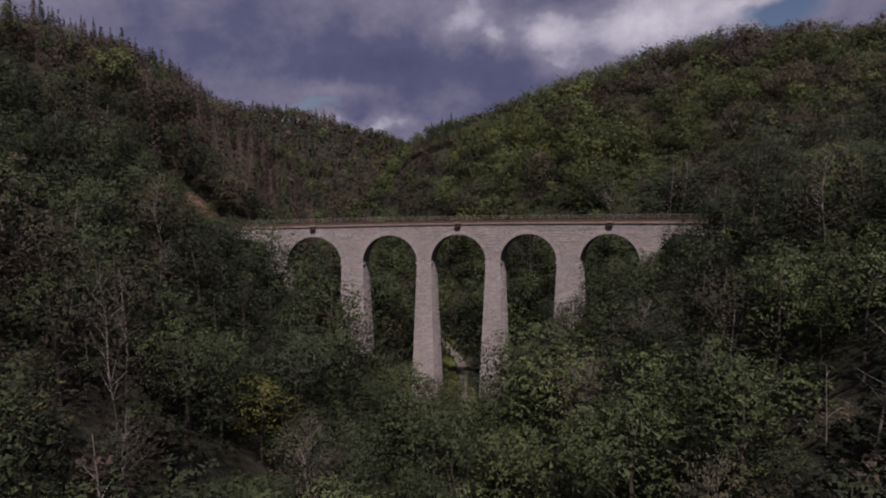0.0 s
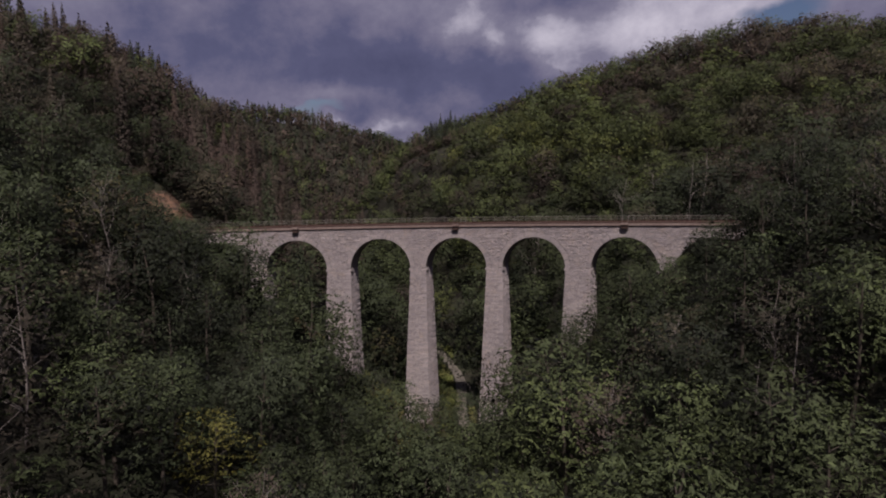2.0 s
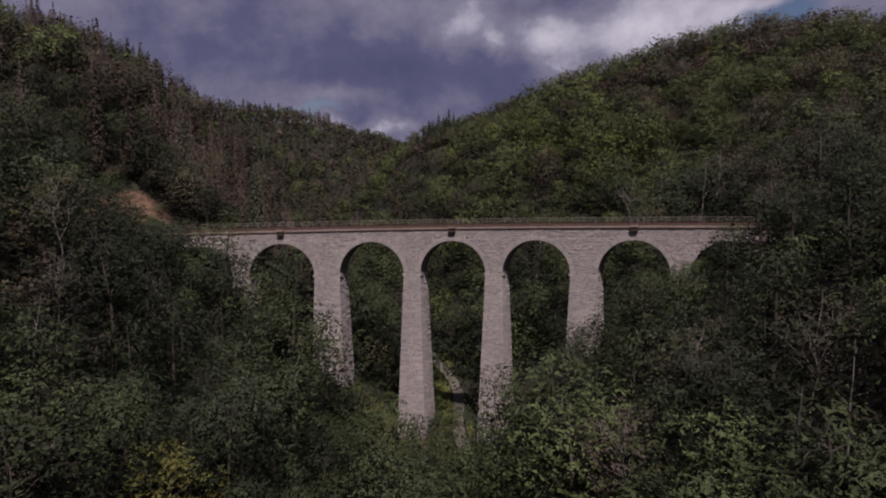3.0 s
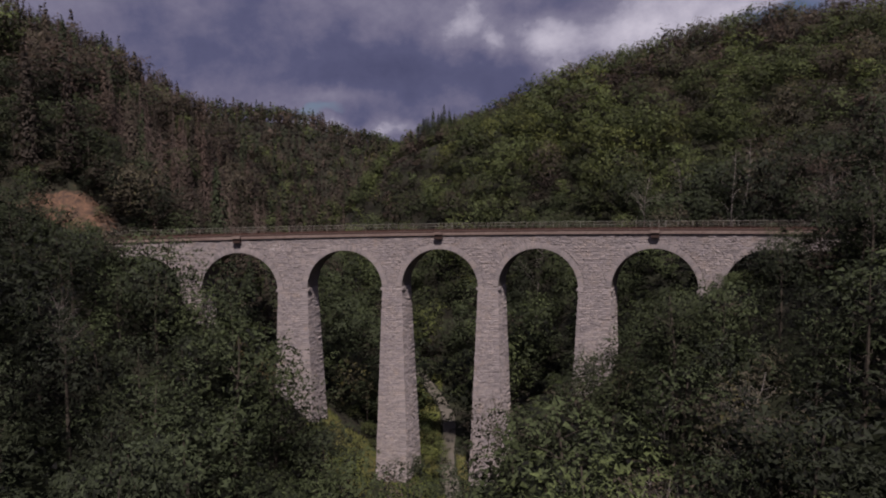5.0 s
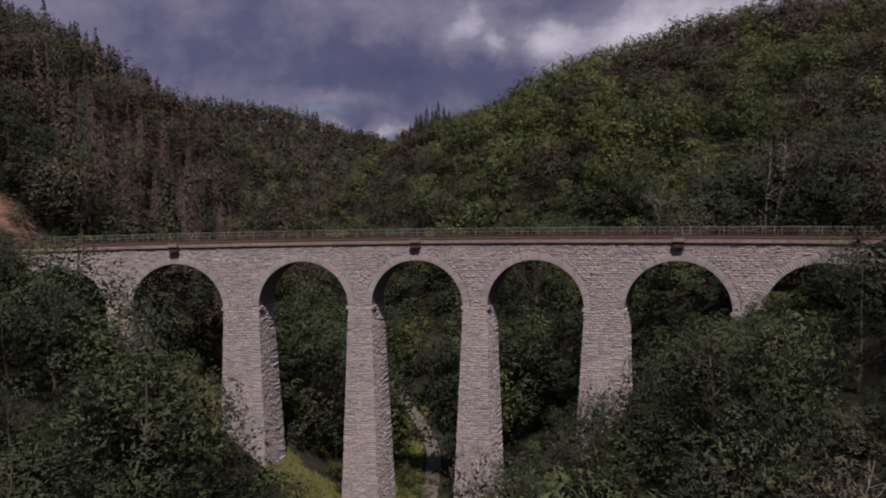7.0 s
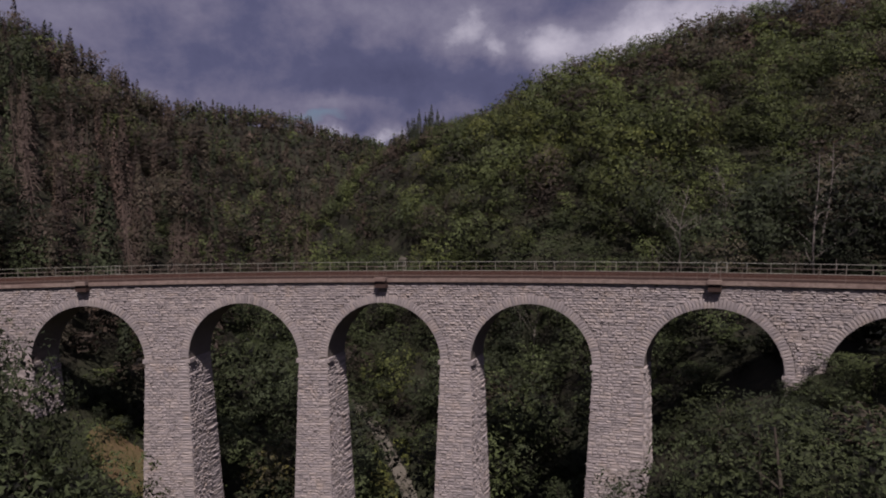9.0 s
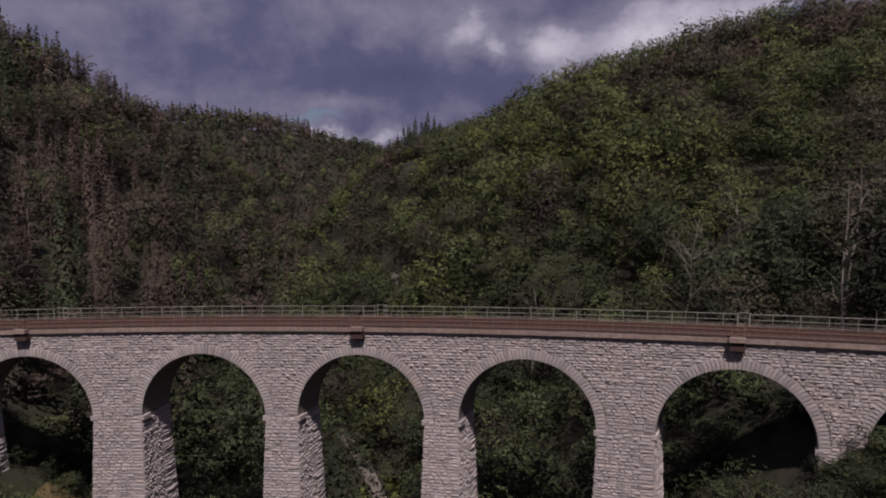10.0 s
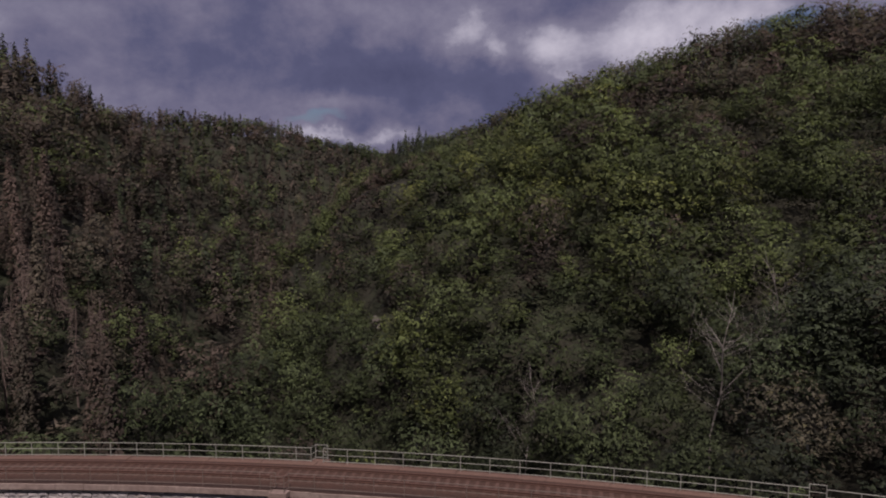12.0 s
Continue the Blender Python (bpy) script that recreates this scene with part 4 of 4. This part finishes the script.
# the rest of the near strip and the middle distance
rest = lone & ~near_used & in_cone(px, py) & (lim > 3.0)
sets = [(far_t, px[rest], py[rest], np.minimum(h, lim)[rest], (0.82 + 0.32 * u[1])[rest], u[4][rest] * 6.28, tints[rest])]
# undergrowth between the near trees
lx, ly, lu = scatter(-95, 100, 26, 128, 5.4, 12)
ok = in_cone(lx, ly) & (height_limit(lx, ly) > 1.2)
lx, ly, lu = lx[ok], ly[ok], lu[:, ok]
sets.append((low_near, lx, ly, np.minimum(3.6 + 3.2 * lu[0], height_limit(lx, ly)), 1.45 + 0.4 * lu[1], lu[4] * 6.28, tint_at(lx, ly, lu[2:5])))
x, y, hh, ww, tt, ti, sel, br = wood_zone(-150, 165, 129, 262, 7.0, 21, lo=8.0, hi=19)
con = sel < np.where((x < -22) & (y > 145), 0.5, 0.0)
ti = np.where(con & (br < 0.75), 0.86 + 0.18 * br, np.where(con, 0.05 + 0.1 * br, ti))
close = ~con & (y < 184) & (x > -62) & (x < 40 + 0.4 * (y - 60))
rest_ = ~con & ~close
for kinds, pick_ in ((close_t, close), (mid_t, rest_)):
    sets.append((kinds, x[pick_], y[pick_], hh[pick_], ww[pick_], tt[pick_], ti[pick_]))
sets.append((spruce_mid, x[con], y[con], hh[con] * 1.2, ww[con] * 0.85, tt[con], ti[con]))
# undergrowth on the valley sides
lx, ly, lu = scatter(-85, 95, 129, 225, 6.6, 13)
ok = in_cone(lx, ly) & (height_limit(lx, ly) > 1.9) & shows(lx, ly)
lx, ly, lu = lx[ok], ly[ok], lu[:, ok]
sets.append((low_t, lx, ly, np.minimum(3.4 + 3.0 * lu[0], height_limit(lx, ly)), 1.4 + 0.4 * lu[1], lu[4] * 6.28, tint_at(lx, ly, lu[2:5])))
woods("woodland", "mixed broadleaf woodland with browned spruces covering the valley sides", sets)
sets = []
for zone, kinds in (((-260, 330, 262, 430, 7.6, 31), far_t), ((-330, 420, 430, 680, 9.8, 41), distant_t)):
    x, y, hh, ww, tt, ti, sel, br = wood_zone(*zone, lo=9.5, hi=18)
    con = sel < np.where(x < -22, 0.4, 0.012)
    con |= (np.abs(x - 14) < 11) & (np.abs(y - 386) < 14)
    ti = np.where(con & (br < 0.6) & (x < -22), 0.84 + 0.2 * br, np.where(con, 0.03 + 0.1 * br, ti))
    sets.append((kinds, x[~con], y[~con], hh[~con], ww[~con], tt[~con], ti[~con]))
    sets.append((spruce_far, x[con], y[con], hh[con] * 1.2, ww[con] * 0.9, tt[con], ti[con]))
# undergrowth on the far slopes
lx, ly, lu = scatter(-240, 300, 222, 430, 8.6, 14)
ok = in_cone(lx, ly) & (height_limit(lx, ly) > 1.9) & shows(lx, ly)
lx, ly, lu = lx[ok], ly[ok], lu[:, ok]
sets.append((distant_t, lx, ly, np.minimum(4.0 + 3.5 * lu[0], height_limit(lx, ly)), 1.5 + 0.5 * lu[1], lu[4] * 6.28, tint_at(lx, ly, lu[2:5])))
# the last crest seen through the notch
x, y, u_ = scatter(-170, 10, 790, 880, 9.0, 51)
hh = np.clip(107 + 3 * np.sin(x * 0.11) - ground(x, y), 6, 22) * (0.85 + 0.3 * u_[0])
sets.append((distant_t, x, y, hh, 0.75 + 0.3 * u_[1], u_[4] * 6.28, tint_at(x, y, u_[2:5]) * 0.5))
# a row of spruces standing above the valley's head
x = np.array([-1.0, 2.0, 4.5, 7.0, 9.0, 11.5, 14.0, 16.5, 19.0, 6.0, 13.0])
y = np.array([331.0, 336.0, 329.0, 334.0, 330.0, 337.0, 331.0, 335.0, 338.0, 341.0, 342.0])
sets.append((spruce_mid, x, y, np.array([11.5, 13.0, 15.0, 14.0, 16.5, 14.5, 16.0, 13.5, 11.0, 15.0, 14.5]), np.full(11, 1.25), x, 0.03 + 0.004 * x))
woods("far_woodland", "distant mixed woodland closing the head of the valley", sets)


# ---- single trees that stand out ----
def marked(x, y, top, wide, tint):
    g = float(ground(x, y))
    tree_thing(x, y, max(5.0, top - g), wide, tint, rng.uniform(0, 6.28), near=22 < x < 50 and 95 < y < 120 and tint < 0.77)


for x, y, top, tint in MARKED:
    marked(x, y, top, 1.15, tint)
marked(-19.8, 120, 32.0, 0.55, 0.12)
# dark young trees behind the grass
for x, y, top in ((-5.6, 151, 6.5), (-2.5, 154, 4.5), (-9.0, 153.5, 10.5), (1.0, 156.5, 2.5)):
    marked(x, y, top, 1.15, 0.18)
for x, y, top in ((51, 109, 42), (51, 101.5, 41), (56, 141.5, 50), (58.5, 167, 49), (46.5, 158, 43), (30, 176, 37), (62, 150, 50), (38, 84, 30), (-34, 78, 27), (24, 62, 20), (49, 128, 36)):
    g = float(ground(x, y))
    snag_thing(x, y, float(np.clip(top - g, 9, 19)), rng.uniform(0, 6.28))

# bleached stems on the dry slope beside the viaduct's far end
for k in range(22):
    x, y = rng.uniform(52, 84), rng.uniform(136, 175)
    if abs(float(arc_distance(x, y))) > 5:
        tall, turn = rng.uniform(10, 16), rng.uniform(0, 6.28)
        if k % 3 == 0:
            snag_thing(x, y, tall, turn)

# dark trees close behind the railing and the bank
for k in range(16):
    x, y, _ = at(-84 + 5.4 * (k % 8) + rng.uniform(-0.8, 0.8), (17 if k < 8 else 24) - (2.5 if k % 8 > 4 else 0) + rng.uniform(-1, 1), 0)
    tree_thing(x, y, 12.5 + rng.uniform(-1.5, 2), 1.1, 0.06 + 0.18 * rng.uniform(), rng.uniform(0, 6.28))

# dead spruces: straight stems with drooping bare branches
def dead_spruce_mesh(seed):
    r = np.random.default_rng(seed)
    sh = Shell()
    stem(sh, r, 1.0, 0.011, 0)
    for k in range(150):
        q = r.uniform(0.16, 0.97)
        a, l = r.uniform(0, 6.28), (1.03 - q) * 0.19 * r.uniform(0.6, 1.15)
        base = Vector((0, 0, q))
        mid = base + Vector((math.cos(a) * l * 0.6, math.sin(a) * l * 0.6, -0.05 * l))
        tip = base + Vector((math.cos(a) * l, math.sin(a) * l, -0.55 * l))
        for p0, p1, w0 in ((base, mid, 0.0013), (mid, tip, 0.0010)):
            i = len(sh.v)
            up, side_ = Vector((0, 0, w0)), Vector((-math.sin(a), math.cos(a), 0)) * w0 * 1.3
            sh.v += [tuple(p0 + up), tuple(p0 - up + side_), tuple(p0 - up - side_), tuple(p1 + up), tuple(p1 - up + side_ * 1.6), tuple(p1 - up - side_ * 1.6)]
            sh.f += [(i, i + 1, i + 4, i + 3), (i + 1, i + 2, i + 5, i + 4), (i + 2, i, i + 3, i + 5)]
    me = bpy.data.meshes.new("trunk")
    me.from_pydata(sh.v, [], sh.f)
    me.materials.append(brown_wood)
    return me


dead_spruces = [dead_spruce_mesh(700 + k) for k in range(3)]
for k in range(26):
    x, y = -30 - 34 * rng.uniform(), 156 + 46 * rng.uniform()
    hh_ = rng.uniform(13, 19)
    ob = new("dead_spruce")
    ob.location = (x, y, float(ground(x, y)) - 0.2)
    ob.rotation_euler = (rng.normal(0, 0.02), rng.normal(0, 0.02), rng.uniform(0, 6.28))
    ob.scale = (hh_, hh_, hh_)
    tagged(ob, "dead brown spruce with drooping bare branches on the slope", "tree", "dead spruces")
    t = new("trunk", dead_spruces[k % 3])
    t.parent = ob

# shrubs under and behind the side arches, tinted dark for the shade there
for k in range(64):
    s_ = rng.uniform(11, 54) if k < 40 else rng.uniform(-54, -30)
    x, y, _ = at(s_, DEPTH / 2 + rng.uniform(3.6, 9.5), 0)
    tree_thing(x, y, rng.uniform(2.2, 5.0), 1.35, float(rng.uniform(0.02, 0.3)), rng.uniform(0, 6.28))

# shrubs on the steep bank round the feet of the last piers
for k in range(120):
    s_, d_ = (rng.uniform(13, 60), rng.uniform(-13, 9)) if k < 90 else (rng.uniform(-58, -36), rng.uniform(-8, 9))
    if min(abs(s_ - p_[0]) - p_[1] / 2 for p_ in PIERS) < 1.6 and -5 < d_ < DEPTH + 1.5:
        continue
    x, y, _ = at(s_, d_, 0)
    room = float(height_limit(x, y)) + 1.2 if d_ < -3.5 else 3.0
    if room > 1.2:
        tree_thing(x, y, min(rng.uniform(2.0, 4.5), room), 1.4, float(rng.uniform(0.05, 0.5)), rng.uniform(0, 6.28))

# low scrub at the foot of the last arches
for k in range(64):
    s_, d_ = rng.uniform(35.5, 58), rng.uniform(-7.5, -0.9)
    x, y, _ = at(s_, d_, 0)
    tree_thing(x, y, rng.uniform(1.6, 2.8), 1.5, float(rng.uniform(0.05, 0.45)), rng.uniform(0, 6.28))

# scrub on the cut bank above the line
for k in range(26):
    x, y, _ = at(rng.uniform(-80, -62), DEPTH / 2 + rng.uniform(11, 15), 0)
    tree_thing(x, y, rng.uniform(2.5, 5.0), 1.3, float(rng.choice([0.15, 0.25, 0.8, 0.9])), rng.uniform(0, 6.28))

# low shrubs on the grass
for k in range(34):
    x, y = rng.uniform(-32, 11), rng.uniform(122, 160)
    if abs(arc_distance(x, y)) < 4.5 or abs(x - float(road_x(y))) < 2.6:
        continue
    tree_thing(x, y, rng.uniform(1.2, 3.2), 1.5, float(rng.choice([0.3, 0.45, 0.5, 0.6])), rng.uniform(0, 6.28))

# bright green bushes on the verge of the track
for x, y, hh_, tint in ((6.4, 146.5, 4.6, 0.60), (5.2, 150.5, 3.6, 0.55), (6.2, 141, 4.4, 0.62), (4.2, 136.5, 4.8, 0.58), (6.8, 135.5, 3.6, 0.66), (5.6, 158, 2.2, 0.45), (3.6, 166, 3.0, 0.4), (1.8, 175, 4.0, 0.42), (15.4, 163, 2.6, 0.3), (14.2, 172, 3.0, 0.35), (7.6, 145, 3.6, 0.57), (5.0, 144, 3.2, 0.585), (6.6, 150, 3.2, 0.605), (8.0, 141.5, 3.0, 0.565), (3.2, 139.5, 2.6, 0.545)):
    tree_thing(x, y, hh_, 1.25, tint, rng.uniform(0, 6.28))

# ---- grass slope, road, bare bank, rocks ----
def sheet(name, x0, x1, y0, y1, step, inside, lift, mat, label, category, rough=0.0):
    """A thin layer that follows the ground wherever inside(x, y) holds."""
    gx, gy = np.meshgrid(np.arange(x0, x1, step), np.arange(y0, y1, step))
    z = ground(gx, gy) + lift
    z = z + rough * np.vectorize(lambda a, b: noise.noise((a * 0.7, b * 0.7, 3.0)))(gx, gy)
    ok = inside(gx, gy)
    index = -np.ones(gx.shape, int)
    verts, faces = [], []
    for j in range(gx.shape[0] - 1):
        for i in range(gx.shape[1] - 1):
            if not (ok[j, i] and ok[j, i + 1] and ok[j + 1, i] and ok[j + 1, i + 1]):
                continue
            quad = []
            for a, b in ((j, i), (j, i + 1), (j + 1, i + 1), (j + 1, i)):
                if index[a, b] < 0:
                    index[a, b] = len(verts)
                    verts.append((gx[a, b], gy[a, b], z[a, b]))
                quad.append(int(index[a, b]))
            faces.append(tuple(quad))
    ob = mesh_object(name, verts, faces, mat, smooth_faces=True)
    return tagged(ob, label, category, kind="structure")


def grassy(x, y):
    verge = (x > 2) & (x < 9) & (y > 140) & (y < 186)
    return (open_ground(x, y) | verge) & (np.abs(x - road_x(y)) > 1.4)


sheet("grass_slope", -40, 14, 116, 192, 0.8, grassy, 0.07, grass_mat, "dry yellow-green grass on the steep slope under the arches", "grass", 0.12)
sheet("bare_bank", -30, -17, 134, 150, 0.5, lambda x, y: (x < -16) & open_ground(x, y), 0.16, earth, "bare orange-brown earth and dry grass on the bank", "earth bank", 0.15)
# the track: a ribbon with a crown, two worn ruts and ragged edges
verts, faces = [], []
for j, y in enumerate(np.arange(128, 205, 0.4)):
    for i, e in enumerate((-1.0, -0.72, -0.42, 0.0, 0.42, 0.72, 1.0)):
        x = float(road_x(y)) + 1.2 * e + (0.25 * noise.noise((e * 9.0, y * 0.8, 1.0)) if abs(e) == 1 else 0)
        verts.append((x, y, float(ground(x, y)) + 0.12 + (0.0 if abs(e) == 1 else 0.03) - (0.045 if abs(e) == 0.42 else 0) + 0.03 * noise.noise((x * 2, y * 2, 5.0))))
        if i and j:
            k = j * 7 + i
            faces.append((k - 8, k - 7, k, k - 1))
tagged(mesh_object("road", verts, faces, gravel, smooth_faces=True), "pale gravel track winding along the valley bottom", "road", kind="structure")
# grass blades
r_ = np.random.default_rng(9)
gx, gy = r_.uniform(-38, 12, 26000), r_.uniform(116, 190, 26000)
ok = grassy(gx, gy)
gx, gy = gx[ok], gy[ok]
gz = ground(gx, gy)
a = r_.uniform(0, 6.28, len(gx))
hgt = r_.uniform(0.25, 0.7, len(gx))
side = np.stack([np.cos(a), np.sin(a), 0 * a], 1) * 0.10
p = np.stack([gx, gy, gz], 1)
tip = p + np.stack([r_.normal(0, 0.12, len(gx)), r_.normal(0, 0.12, len(gx)), hgt], 1)
v = np.stack([p - side, p + side, tip], 1).reshape(-1, 3)
tufts = mesh_object("grass", v.tolist(), [tuple(k) for k in np.arange(len(v)).reshape(-1, 3).tolist()], grass_mat)
tagged(tufts, "tufts of dry yellow-green grass on the slope", "grass", kind="stuff")


def rock(x, y, size, seed, sink=0.35):
    bm = bmesh.new()
    bmesh.ops.create_icosphere(bm, subdivisions=3, radius=1)
    for v_ in bm.verts:
        k = noise.fractal(v_.co * 1.3 + Vector((seed * 7.1, 0, 0)), 0.8, 2.0, 4)
        v_.co *= 1 + 0.45 * k
        v_.co.z = round(v_.co.z * 5) / 5 * 0.5 + v_.co.z * 0.5
    me = bpy.data.meshes.new("rock")
    bm.to_mesh(me)
    bm.free()
    me.materials.append(rock_mat)
    ob = new("rock", me)
    ob.scale = size
    ob.rotation_euler = (0, 0, seed * 1.7)
    ob.location = (x, y, float(ground(x, y)) + size[2] * (1 - 2 * sink))
    tagged(ob, "pale grey weathered rock outcrop among the trees", "rock", "rock outcrops")


for k, (x, y, sz) in enumerate(((6.0, 233, (1.5, 1.4, 2.2)), (4.2, 229, (1.2, 1.1, 1.4)), (9.5, 238, (1.5, 1.4, 2.4)), (-50, 424, (3.4, 2.4, 4.2)), (-46, 427, (2.2, 2.0, 2.6)))):
    rock(x, y, sz, k)
